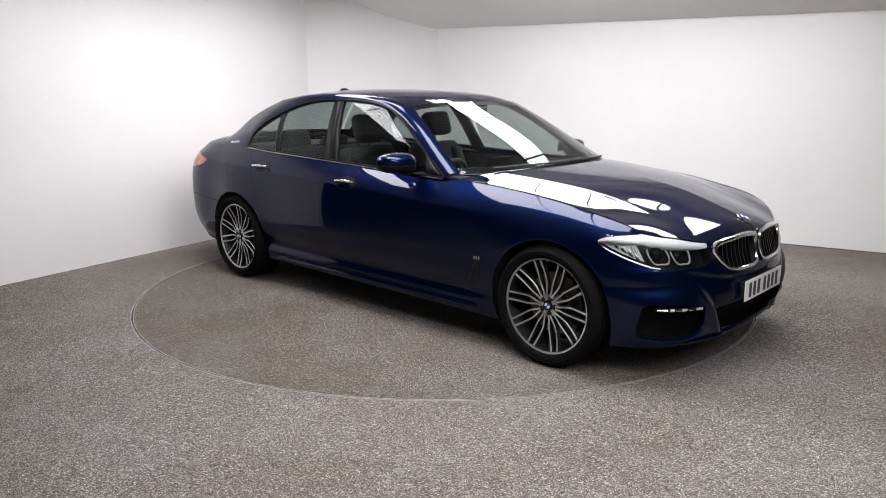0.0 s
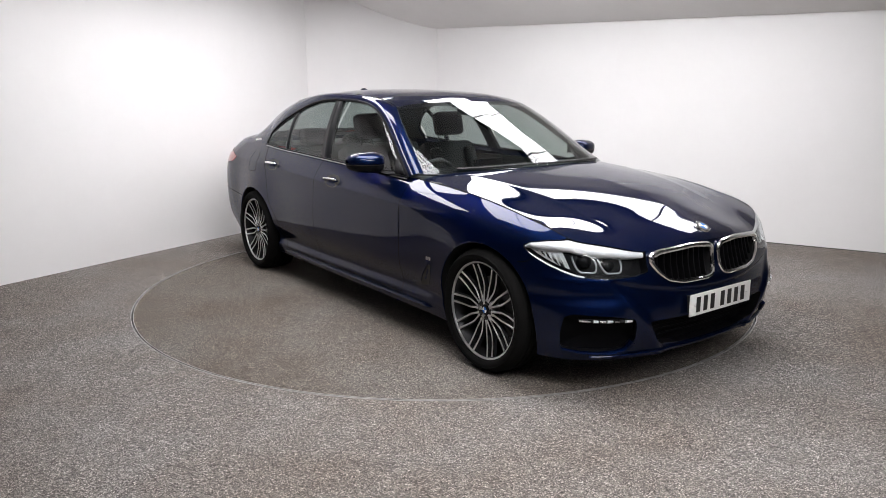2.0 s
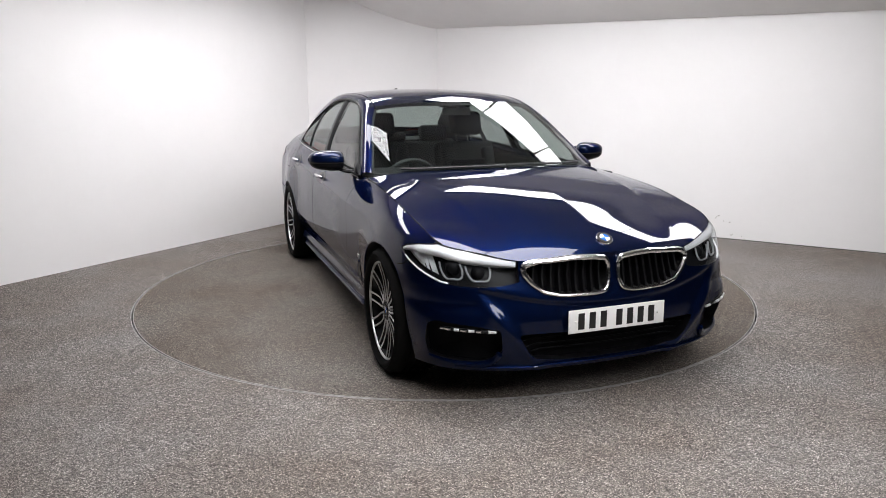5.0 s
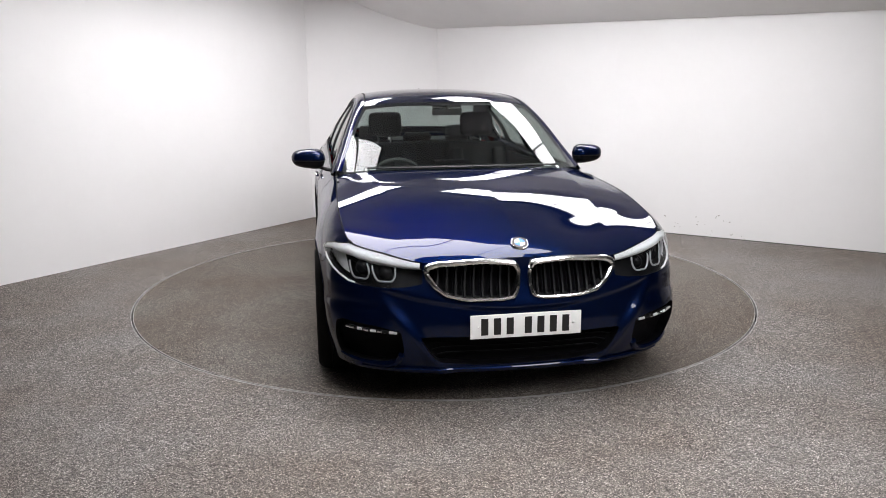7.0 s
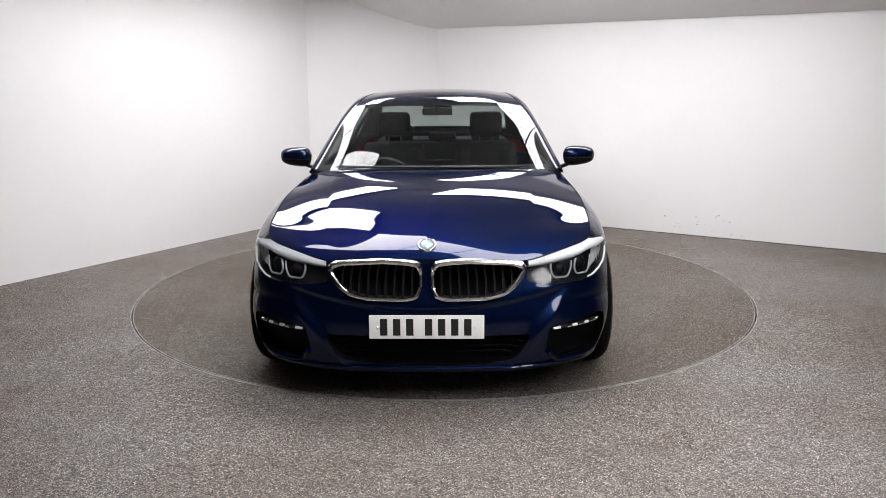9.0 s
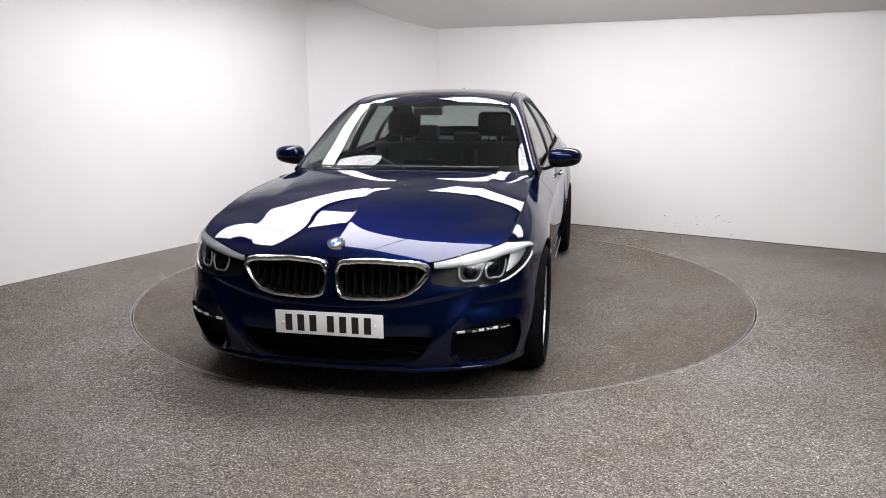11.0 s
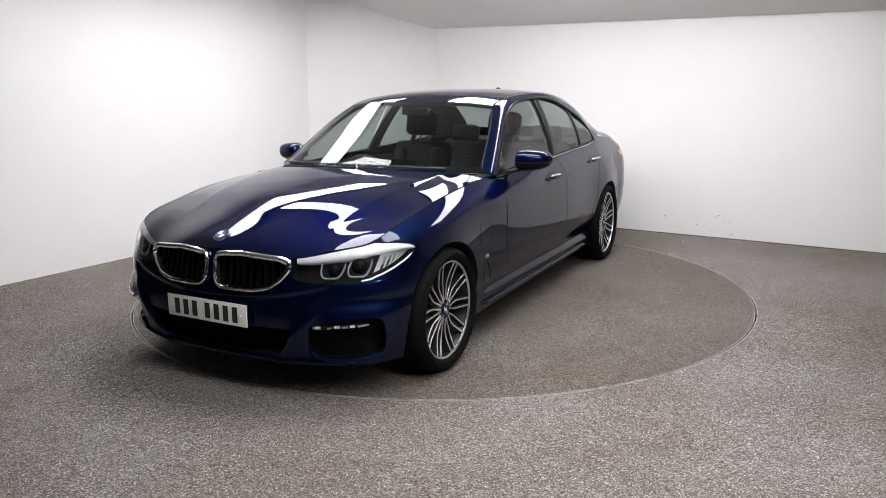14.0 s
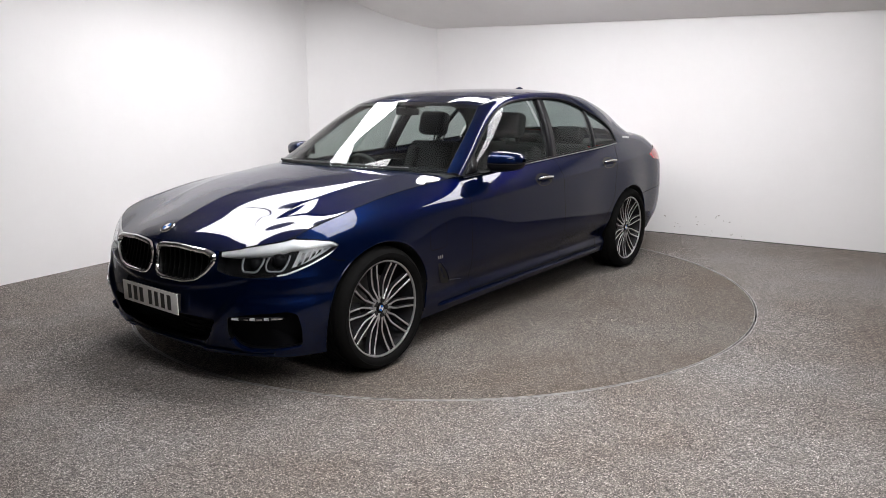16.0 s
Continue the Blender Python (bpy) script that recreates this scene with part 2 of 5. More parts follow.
def glass_material(name, tint, ior=1.5):
    m = bpy.data.materials.new(name)
    m.use_nodes = True
    nt = m.node_tree
    nt.nodes.remove(nt.nodes["Principled BSDF"])
    out = nt.nodes["Material Output"]
    tr = nt.nodes.new("ShaderNodeBsdfTransparent")
    tr.inputs["Color"].default_value = (*tint, 1)
    gl = nt.nodes.new("ShaderNodeBsdfGlossy")
    gl.inputs["Roughness"].default_value = 0.01
    lw = nt.nodes.new("ShaderNodeLayerWeight")
    lw.inputs["Blend"].default_value = 0.5
    pw = nt.nodes.new("ShaderNodeMath")
    pw.operation = "POWER"
    pw.inputs[1].default_value = 5.0
    nt.links.new(lw.outputs["Facing"], pw.inputs[0])
    f0 = ((ior - 1) / (ior + 1)) ** 2
    fr = nt.nodes.new("ShaderNodeMath")
    fr.operation = "MULTIPLY_ADD"
    fr.inputs[1].default_value, fr.inputs[2].default_value = 1 - f0, f0
    nt.links.new(pw.outputs[0], fr.inputs[0])
    mx = nt.nodes.new("ShaderNodeMixShader")
    nt.links.new(fr.outputs[0], mx.inputs[0])
    nt.links.new(tr.outputs[0], mx.inputs[1])
    nt.links.new(gl.outputs[0], mx.inputs[2])
    nt.links.new(mx.outputs[0], out.inputs["Surface"])
    return m


M_PAINT = paint_material()
M_GLASS = glass_material("windscreen_glass", (0.66, 0.71, 0.69), 1.55)
M_SIDE_GLASS = glass_material("side_glass", (0.50, 0.56, 0.545), 1.5)
M_LENS = glass_material("lamp_lens", (0.93, 0.95, 0.96), 1.45)
M_CHROME = material("chrome", (0.86, 0.86, 0.86), 0.16, 1.0)
M_SATIN = material("satin_silver", (0.60, 0.60, 0.61), 0.28, 1.0)
M_GLOSS_BLACK = material("gloss_black", (0.006, 0.006, 0.007), 0.34, 0.0, Specular_IOR_Level=0.1)
M_PLASTIC = speckle(material("black_plastic", (0.014, 0.014, 0.015), 0.5), 220.0, (0.010, 0.010, 0.011), (0.018, 0.018, 0.019), 0.1, distance=0.001)
M_RUBBER = speckle(material("tyre_rubber", (0.018, 0.018, 0.018), 0.75, Specular_IOR_Level=0.05), 160.0, (0.004, 0.004, 0.004), (0.008, 0.0078, 0.0075), 0.15, distance=0.001)
M_DEEP = material("deep_black", (0.003, 0.003, 0.0035), 0.35, Specular_IOR_Level=0.3)
# near-black for panel gaps, and for the shade at the back of openings
M_SEAM_SHADE = material("near_black_gap", (0.002, 0.002, 0.003), 0.7, Specular_IOR_Level=0.1)
M_ALLOY = material("machined_alloy", (0.60, 0.60, 0.605), 0.30, 0.95)
M_ALLOY_DARK = material("dark_grey_alloy", (0.018, 0.018, 0.020), 0.4, 0.4)
M_DISC = material("brake_disc", (0.14, 0.135, 0.13), 0.35, 0.9)
M_CALIPER = material("brake_caliper", (0.02, 0.02, 0.022), 0.45)
M_PLATE = material("white_plate", (0.83, 0.83, 0.81), 0.35)
M_INK = material("plate_ink", (0.012, 0.012, 0.012), 0.4)
# white that stands for panel light mirrored in the lamps' chrome
M_WHITE_GLEAM = material("white_gleam", (0.93, 0.94, 0.95), 0.35, 0.0, Coat_Weight=0.5)
M_LAMP_DARK = material("lamp_housing", (0.008, 0.008, 0.009), 0.4, 0.0, Specular_IOR_Level=0.25)
M_REFLECTOR = material("silvered_reflector", (0.82, 0.83, 0.84), 0.3, 0.5)
M_LAMP_GREY = material("light_guide", (0.30, 0.31, 0.32), 0.3)
M_TAIL = material("red_tail_lens", (0.42, 0.012, 0.012), 0.12, Coat_Weight=1.0)
M_BADGE_BLUE = material("badge_blue", (0.03, 0.16, 0.55), 0.25)
M_BADGE_WHITE = material("badge_white", (0.8, 0.8, 0.8), 0.25)
M_CLOTH = speckle(material("dark_seat_cloth", (0.02, 0.02, 0.022), 0.85), 60.0, (0.016, 0.017, 0.018), (0.032, 0.033, 0.034), 0.15)
M_DASH = speckle(material("dark_dashboard", (0.02, 0.02, 0.02), 0.75), 300.0, (0.035, 0.037, 0.037), (0.055, 0.057, 0.056), 0.1, distance=0.0006)
M_MIRROR = material("mirror_glass", (0.8, 0.8, 0.8), 0.02, 1.0)


# ------------------------------------------------------------------ curves and surfaces
def basis(knots, t):
    """Natural cubic spline basis: one row of weights for each t."""
    k = np.asarray(knots, float)
    t = np.clip(np.asarray(t, float), k[0], k[-1])
    n = len(k)
    h = np.diff(k)
    A, B = np.eye(n), np.zeros((n, n))
    for i in range(1, n - 1):
        A[i, i - 1], A[i, i], A[i, i + 1] = h[i - 1], 2 * (h[i - 1] + h[i]), h[i]
        B[i, i - 1], B[i, i], B[i, i + 1] = 6 / h[i - 1], -6 / h[i - 1] - 6 / h[i], 6 / h[i]
    M = np.linalg.solve(A, B)
    j = np.clip(np.searchsorted(k, t, side="right") - 1, 0, n - 2)
    hj = h[j]
    a, b = (k[j + 1] - t) / hj, (t - k[j]) / hj
    W = np.zeros((len(t), n))
    r = np.arange(len(t))
    W[r, j] += a
    W[r, j + 1] += b
    W += ((a ** 3 - a) * hj * hj / 6)[:, None] * M[j] + ((b ** 3 - b) * hj * hj / 6)[:, None] * M[j + 1]
    return W


def curve(ctrl, n=None, ts=None):
    """Smooth curve through control points, even in chord length; n samples or at the fractions ts."""
    c = np.asarray(ctrl, float)
    k = np.concatenate([[0], np.cumsum(np.linalg.norm(np.diff(c, axis=0), axis=1) ** 0.75)])
    k /= k[-1]
    if ts is None:
        fine = np.linspace(0, 1, 400)
        p = basis(k, fine) @ c
        s = np.concatenate([[0], np.cumsum(np.linalg.norm(np.diff(p, axis=0), axis=1))])
        ts = np.interp(np.linspace(0, s[-1], n), s, fine)
    return basis(k, ts) @ c


def resample(p, n):
    s = np.concatenate([[0], np.cumsum(np.linalg.norm(np.diff(p, axis=0), axis=1))])
    q = np.linspace(0, s[-1], n)
    return np.stack([np.interp(q, s, p[:, i]) for i in range(3)], -1)


def coons(bottom, top, left, right):
    """Coons patch. bottom and top run from left to right, left and right from bottom to top."""
    m, n = len(left), len(bottom)
    s, t = np.linspace(0, 1, n)[None, :, None], np.linspace(0, 1, m)[:, None, None]
    P = (1 - t) * bottom[None] + t * top[None] + (1 - s) * left[:, None] + s * right[:, None]
    return P - ((1 - s) * (1 - t) * bottom[0] + s * (1 - t) * bottom[-1] + (1 - s) * t * top[0] + s * t * top[-1])


def grid_mesh(name, G, mat):
    m, n = G.shape[:2]
    idx = np.arange(m * n).reshape(m, n)
    faces = np.stack([idx[:-1, :-1], idx[:-1, 1:], idx[1:, 1:], idx[1:, :-1]], -1).reshape(-1, 4)
    return mesh_from(name, G.reshape(-1, 3), faces, mat, True)


def whole(G):
    """A half grid with its first column in the middle plane, mirrored into one sheet."""
    return np.concatenate([G[:, :0:-1] * (1, -1, 1), G], 1)


def mirror(p):
    return np.asarray(p) * np.array((1, -1, 1))


def sweep(bm, path, r, sides=8, closed=False, flat=1.0, up=None):
    """A tube of radius r along a path; flat squeezes it along its second axis."""
    P = [Vector(p) for p in path]
    n = len(P)
    rings = []
    for i, p in enumerate(P):
        a, b = (P[i - 1], P[(i + 1) % n]) if closed else (P[max(i - 1, 0)], P[min(i + 1, n - 1)])
        d = (b - a).normalized()
        u = Vector(up) if up is not None else Vector((0, 0, 1))
        if abs(d.dot(u)) > 0.95:
            u = Vector((0, 1, 0))
        x = d.cross(u).normalized()
        y = x.cross(d)
        rr = r[i] if hasattr(r, "__len__") else r
        rings.append([bm.verts.new(p + (x * math.cos(k * 2 * math.pi / sides) + y * math.sin(k * 2 * math.pi / sides) * flat) * rr) for k in range(sides)])
    for i in range(n if closed else n - 1):
        a, b = rings[i], rings[(i + 1) % n]
        for k in range(sides):
            bm.faces.new((a[k], a[(k + 1) % sides], b[(k + 1) % sides], b[k]))
    if not closed:
        bm.faces.new(rings[0][::-1])
        bm.faces.new(rings[-1])
    return bm


# ------------------------------------------------------------------ body skin
# Stations run from the middle of the nose round the corner and back along the side to the middle of the tail.
# Rows: bottom edge, lower, middle, upper, shoulder, top edge.
ROW_BOTTOM = [(2.282, 0, 0.188), (2.272, 0.22, 0.188), (2.237, 0.44, 0.188), (2.174, 0.61, 0.188), (2.074, 0.755, 0.186), (1.942, 0.838, 0.185),
              (1.8, 0.872, 0.18), (1.53, 0.88, 0.175), (1.1, 0.868, 0.178), (0.75, 0.865, 0.182), (0, 0.865, 0.188), (-0.7, 0.866, 0.194),
              (-1.15, 0.872, 0.198), (-1.515, 0.882, 0.205), (-1.9, 0.868, 0.235), (-2.25, 0.785, 0.27), (-2.43, 0.585, 0.29), (-2.52, 0.28, 0.29), (-2.535, 0, 0.29)]
ROW_LOW = [(2.32, 0, 0.31), (2.31, 0.22, 0.31), (2.277, 0.445, 0.31), (2.225, 0.622, 0.31), (2.128, 0.783, 0.31), (1.982, 0.87, 0.31),
           (1.82, 0.9, 0.31), (1.53, 0.924, 0.31), (1.1, 0.904, 0.315), (0.75, 0.902, 0.32), (0, 0.902, 0.325), (-0.7, 0.903, 0.33),
           (-1.15, 0.908, 0.335), (-1.515, 0.932, 0.34), (-1.9, 0.9, 0.36), (-2.29, 0.842, 0.4), (-2.49, 0.64, 0.42), (-2.565, 0.29, 0.42), (-2.585, 0, 0.42)]
ROW_MID = [(2.324, 0, 0.45), (2.314, 0.225, 0.45), (2.28, 0.45, 0.45), (2.228, 0.628, 0.45), (2.13, 0.787, 0.45), (1.99, 0.88, 0.455),
           (1.828, 0.912, 0.47), (1.53, 0.942, 0.5), (1.1, 0.924, 0.5), (0.75, 0.922, 0.5), (0, 0.922, 0.5), (-0.7, 0.924, 0.51),
           (-1.15, 0.929, 0.515), (-1.515, 0.95, 0.53), (-1.9, 0.918, 0.54), (-2.3, 0.865, 0.56), (-2.5, 0.66, 0.57), (-2.58, 0.3, 0.57), (-2.598, 0, 0.57)]
ROW_UP = [(2.287, 0, 0.585), (2.278, 0.225, 0.585), (2.244, 0.452, 0.585), (2.186, 0.63, 0.6), (2.094, 0.768, 0.615), (1.972, 0.86, 0.63),
          (1.822, 0.902, 0.64), (1.53, 0.942, 0.66), (1.1, 0.926, 0.665), (0.75, 0.922, 0.67), (0, 0.92, 0.68), (-0.7, 0.922, 0.695),
          (-1.15, 0.926, 0.705), (-1.515, 0.946, 0.72), (-1.9, 0.915, 0.74), (-2.3, 0.865, 0.75), (-2.495, 0.66, 0.75), (-2.57, 0.3, 0.75), (-2.585, 0, 0.75)]
ROW_SHOULDER = [(2.27, 0, 0.665), (2.259, 0.22, 0.662), (2.22, 0.45, 0.655), (2.148, 0.636, 0.685), (2.052, 0.778, 0.716), (1.935, 0.85, 0.743),
                (1.805, 0.88, 0.768), (1.53, 0.898, 0.808), (1.1, 0.9, 0.828), (0.75, 0.899, 0.838), (0, 0.896, 0.862), (-0.7, 0.896, 0.888),
                (-1.15, 0.898, 0.905), (-1.515, 0.898, 0.92), (-1.9, 0.88, 0.93), (-2.285, 0.832, 0.925), (-2.465, 0.64, 0.92), (-2.535, 0.29, 0.92), (-2.55, 0, 0.92)]
ROW_TOP = [(2.267, 0, 0.728), (2.254, 0.21, 0.724), (2.21, 0.445, 0.708), (2.114, 0.632, 0.745), (2.004, 0.768, 0.778), (1.905, 0.795, 0.815),
           (1.76, 0.805, 0.848), (1.53, 0.812, 0.893), (1.15, 0.804, 0.936), (0.8, 0.8, 0.957), (0, 0.815, 0.985), (-0.7, 0.817, 1.015),
           (-1.15, 0.818, 1.034), (-1.515, 0.815, 1.051), (-1.9, 0.795, 1.06), (-2.22, 0.735, 1.05), (-2.38, 0.56, 1.048), (-2.46, 0.27, 1.055), (-2.475, 0, 1.055)]
ROWS = np.array([ROW_BOTTOM, ROW_LOW, ROW_MID, ROW_UP, ROW_SHOULDER, ROW_TOP])
FULL = np.concatenate([mirror(ROWS)[:, :0:-1], ROWS], 1)          # tail, right side, nose, left side, tail
_mid = FULL[2, :, :2]
ARC = np.concatenate([[0], np.cumsum(np.linalg.norm(np.diff(_mid, axis=0), axis=1))])
ARC -= ARC[len(ARC) // 2]
V_KNOTS = np.array([0, .19, .40, .60, .80, 1.0])
CREASE = 0.011


def skin(u, v):
    """Point of the body skin; u: metres along the plan from the nose (left positive), v: 0 bottom to 1 top."""
    u, v = np.asarray(u, float), np.asarray(v, float)
    P = np.einsum("ni,nj,jik->nk", basis(ARC, u), basis(V_KNOTS, v), FULL)
    # character line along the doors and the hollow above the skirt
    side = np.clip((1.35 - P[:, 0]) / 0.5, 0, 1) * np.clip((P[:, 0] + 2.2) / 0.5, 0, 1)
    zc = 0.845 - 0.045 * P[:, 0]
    d = P[:, 2] - zc
    ridge = CREASE * np.exp(-np.abs(d) / 0.04) * side
    hollow = -0.030 * np.exp(-((P[:, 2] - 0.325) / np.where(P[:, 2] < 0.325, 0.038, 0.085)) ** 2) * side
    P[:, 1] += np.sign(P[:, 1]) * (ridge + hollow)
    # bumper: recessed middle under a ledge, slanted strakes, ridge and hollow below the lamps
    a, z = np.abs(u), P[:, 2]
    nose = np.clip((P[:, 0] - 1.80) / 0.15, 0, 1)
    strake = 0.405 + 0.78 * (z - 0.235)
    below = 1 / (1 + np.exp(np.clip((z - 0.497 - 0.20 * a * a) / 0.004, -40, 40)))
    within = 1 / (1 + np.exp(np.clip((a - strake + 0.016) / 0.012, -40, 40)))
    d = z - 0.572 - 0.02 * a
    push = (-0.013 * below * within + 0.009 * np.exp(-((a - strake) / 0.036) ** 2) * np.clip((0.54 - z) / 0.08, 0, 1)
            + 0.005 * np.exp(-np.abs(d) / 0.018) * np.clip((a - 0.46) / 0.1, 0, 1) * np.clip((1.12 - a) / 0.2, 0, 1)
            - 0.007 * np.exp(-((z - 0.505) / 0.03) ** 2) * np.clip((a - 0.58) / 0.1, 0, 1)) * nose
    turn = np.radians(62) * np.clip(a / 0.95, 0, 1)
    P[:, 0] += push * np.cos(turn)
    P[:, 1] += np.sign(P[:, 1]) * push * np.sin(turn)
    return P


NU, NV = 1240, 90
_us, _vs = np.linspace(ARC[0], ARC[-1], NU), np.linspace(0, 1, NV)
GU, GV = [g.ravel() for g in np.meshgrid(_us, _vs, indexing="ij")]
GP = skin(GU, GV)
_ids = np.arange(NU * NV).reshape(NU, NV)
QUADS = np.stack([_ids[:-1, :-1], _ids[1:, :-1], _ids[1:, 1:], _ids[:-1, 1:]], -1).reshape(-1, 4)
LABEL = np.array(["body"] * len(QUADS), dtype=object)


def coord(u, v, kind):
    P = skin(u, v)
    return np.stack([np.asarray(u, float) if kind == "front" else P[:, 0], P[:, 2]], -1)


def solve_uv(u, v, goal, kind):
    """Move along the skin to the wanted coordinates."""
    for _ in range(4):
        c = coord(u, v, kind)
        e = 1e-4
        cu, cv = (coord(u + e, v, kind) - c) / e, (c - coord(u, v - e, kind)) / e
        det = cu[:, 0] * cv[:, 1] - cu[:, 1] * cv[:, 0]
        det = np.where(np.abs(det) < 1e-6, 1e-6, det)
        r = goal - c
        du = (r[:, 0] * cv[:, 1] - r[:, 1] * cv[:, 0]) / det
        dv = (cu[:, 0] * r[:, 1] - cu[:, 1] * r[:, 0]) / det
        u, v = u + np.clip(du, -.08, .08), np.clip(v + np.clip(dv, -.15, .15), 0, 1)
    return u, v


def locate(pts, kind, left=True):
    """Skin places and outward normals for (along, height) pairs; kind 'front': along is metres of plan from the nose, 'side': x."""
    pts = np.asarray(pts, float)
    pick = (GP[:, 1] > 0) if left else (GP[:, 1] < 0)
    if kind == "front":
        pick = np.abs(GU) < 2.2
    pool = np.where(pick)[0]
    cc = np.stack([GU[pool] if kind == "front" else GP[pool, 0], GP[pool, 2]], -1)
    near = pool[[int(np.argmin(((cc - p) ** 2).sum(1))) for p in pts]]
    u, v = solve_uv(GU[near].copy(), GV[near].copy(), pts, kind)
    P = skin(u, v)
    e = 1e-3
    n = np.cross(skin(u + e, v) - skin(u - e, v), skin(u, np.clip(v + e, 0, 1)) - skin(u, np.clip(v - e, 0, 1)))
    n /= np.linalg.norm(n, axis=1)[:, None]
    return P, n


def inside(poly, q):
    a, b = np.asarray(poly), np.roll(np.asarray(poly), -1, 0)
    hit = np.zeros(len(q), bool)
    for (x0, y0), (x1, y1) in zip(a, b):
        if y0 == y1:
            continue
        hit ^= ((y0 > q[:, 1]) != (y1 > q[:, 1])) & (q[:, 0] < (x1 - x0) * (q[:, 1] - y0) / (y1 - y0) + x0)
    return hit


def nearest_on(poly, q):
    a, b = np.asarray(poly), np.roll(np.asarray(poly), -1, 0)
    best, out = np.full(len(q), 1e9), q.copy()
    for p0, p1 in zip(a, b):
        d = p1 - p0
        t = np.clip(((q - p0) @ d) / max(d @ d, 1e-12), 0, 1)
        c = p0 + t[:, None] * d
        dist = ((c - q) ** 2).sum(1)
        m = dist < best
        best[m], out[m] = dist[m], c[m]
    return out


def trim(poly, kind, label, left=True):
    """Give the faces inside an outline a label of their own, with their border laid on the outline."""
    global GU, GV, GP
    c = np.stack([GU if kind == "front" else GP[:, 0], GP[:, 2]], -1)
    mid = c[QUADS].mean(1)
    ok = np.ones(len(QUADS), bool) if kind == "front" else ((GP[QUADS].mean(1)[:, 1] > 0) == left)
    if kind == "front":
        ok = np.abs(GU[QUADS].mean(1)) < 2.2
    hit = inside(poly, mid) & ok & (LABEL == "body")
    LABEL[hit] = label
    inn, outt = np.zeros(len(GU), bool), np.zeros(len(GU), bool)
    inn[QUADS[hit].ravel()] = True
    outt[QUADS[~hit].ravel()] = True
    edge = np.where(inn & outt)[0]
    goal = nearest_on(poly, c[edge])
    GU[edge], GV[edge] = solve_uv(GU[edge], GV[edge], goal, kind)
    GP[edge] = skin(GU[edge], GV[edge])


def rounded(poly, r=0.02, n=5):
    """Plan outline with its corners rounded."""
    P = [Vector((*p, 0)) for p in poly]
    out = []
    for i, p in enumerate(P):
        a, b = P[i - 1], P[(i + 1) % len(P)]
        da, db = (a - p), (b - p)
        k = min(r, da.length * 0.45, db.length * 0.45)
        q0, q1 = p + da.normalized() * k, p + db.normalized() * k
        for j in range(n + 1):
            t = j / n
            c = q0 * (1 - t) ** 2 + p * 2 * t * (1 - t) + q1 * t * t
            out.append((c.x, c.y))
    return np.array(out)


def dense(poly, step=0.012, closed=True):
    """More points along an outline."""
    p = np.asarray(poly, float)
    out = []
    for i in range(len(p) if closed else len(p) - 1):
        a, b = p[i], p[(i + 1) % len(p)]
        k = max(1, int(np.hypot(*(b - a)) / step))
        out += [a + (b - a) * j / k for j in range(k)]
    if not closed:
        out.append(p[-1])
    return np.array(out)


AXLE_F, AXLE_R, HUB_Z, ARCH = 1.530, -1.515, 0.322, 0.384


def circle(cx, cz, r, n=96):
    return np.array([(cx + r * math.cos(2 * math.pi * i / n), cz + r * math.sin(2 * math.pi * i / n)) for i in range(n)])


KIDNEY = rounded([(.027, .60), (.026, .67), (.042, .703), (.10, .711), (.21, .716), (.40, .702), (.445, .684), (.441, .650), (.405, .601), (.355, .564), (.270, .546), (.095, .544), (.045, .554)], .018)
HEADLIGHT = rounded([(.466, .80), (.80, .80), (.87, .775), (1.0, .768), (1.11, .753), (1.165, .730), (1.10, .690), (1.03, .662), (.95, .634), (.87, .608), (.76, .598), (.64, .594), (.53, .600), (.460, .614)], .010)
GRILLE_LOW = rounded([(-.488, .374), (.488, .374), (.432, .280), (.395, .246), (.25, .228), (-.25, .228), (-.395, .246), (-.432, .280)], .02)
INTAKE = rounded([(.570, .400), (.70, .424), (.87, .436), (.918, .420), (.938, .33), (.930, .256), (.88, .240), (.66, .232), (.597, .249), (.562, .30)], .016)


def flip(poly):
    return np.asarray(poly) * np.array((-1, 1))


for left in (True, False):
    trim(circle(AXLE_F, HUB_Z, ARCH), "side", "hole", left)
    trim(circle(AXLE_R, HUB_Z, ARCH), "side", "hole", left)
for f in (lambda p: np.asarray(p), flip):
    trim(f(KIDNEY), "front", "hole")
    trim(f(HEADLIGHT), "front", "headlight")
    trim(f(INTAKE), "front", "hole")
trim(GRILLE_LOW, "front", "hole")
TAIL_LAMP = rounded([(-1.98, .928), (-2.20, .985), (-2.46, .99), (-2.62, .97), (-2.62, .86), (-2.30, .85), (-2.06, .885)], .015)
for left in (True, False):
    trim(TAIL_LAMP, "side", "tail_lamp", left)

# panels of the skin by place
_c = GP[QUADS].mean(1)
_body = LABEL == "body"
_ax, _az, _left = _c[:, 0], _c[:, 2], _c[:, 1] > 0


def door_back(z):
    return np.where(z > 0.62, -1.22 - 0.10 * (z - 0.62), -1.22 + 0.55 * (0.62 - z))


def name_panel(mask, label):
    LABEL[mask & (LABEL == "body")] = label


name_panel(_az < 0.255, "skirt")
LABEL[(LABEL == "skirt") & (_ax > 1.6)] = "front_bumper"
LABEL[(LABEL == "skirt") & (_ax < -1.6)] = "rear_bumper"
name_panel((_ax > 1.62) & (_az < 0.69 - 0.0 * _ax) & (_ax > 1.70 + 0.5 * np.clip(_az - 0.66, 0, 1)), "front_bumper")
name_panel(_ax > 2.02, "front_bumper")
name_panel(_ax > 0.735, "fender")
name_panel(_ax > -0.415, "front_door")
name_panel(_ax > door_back(_az), "rear_door")
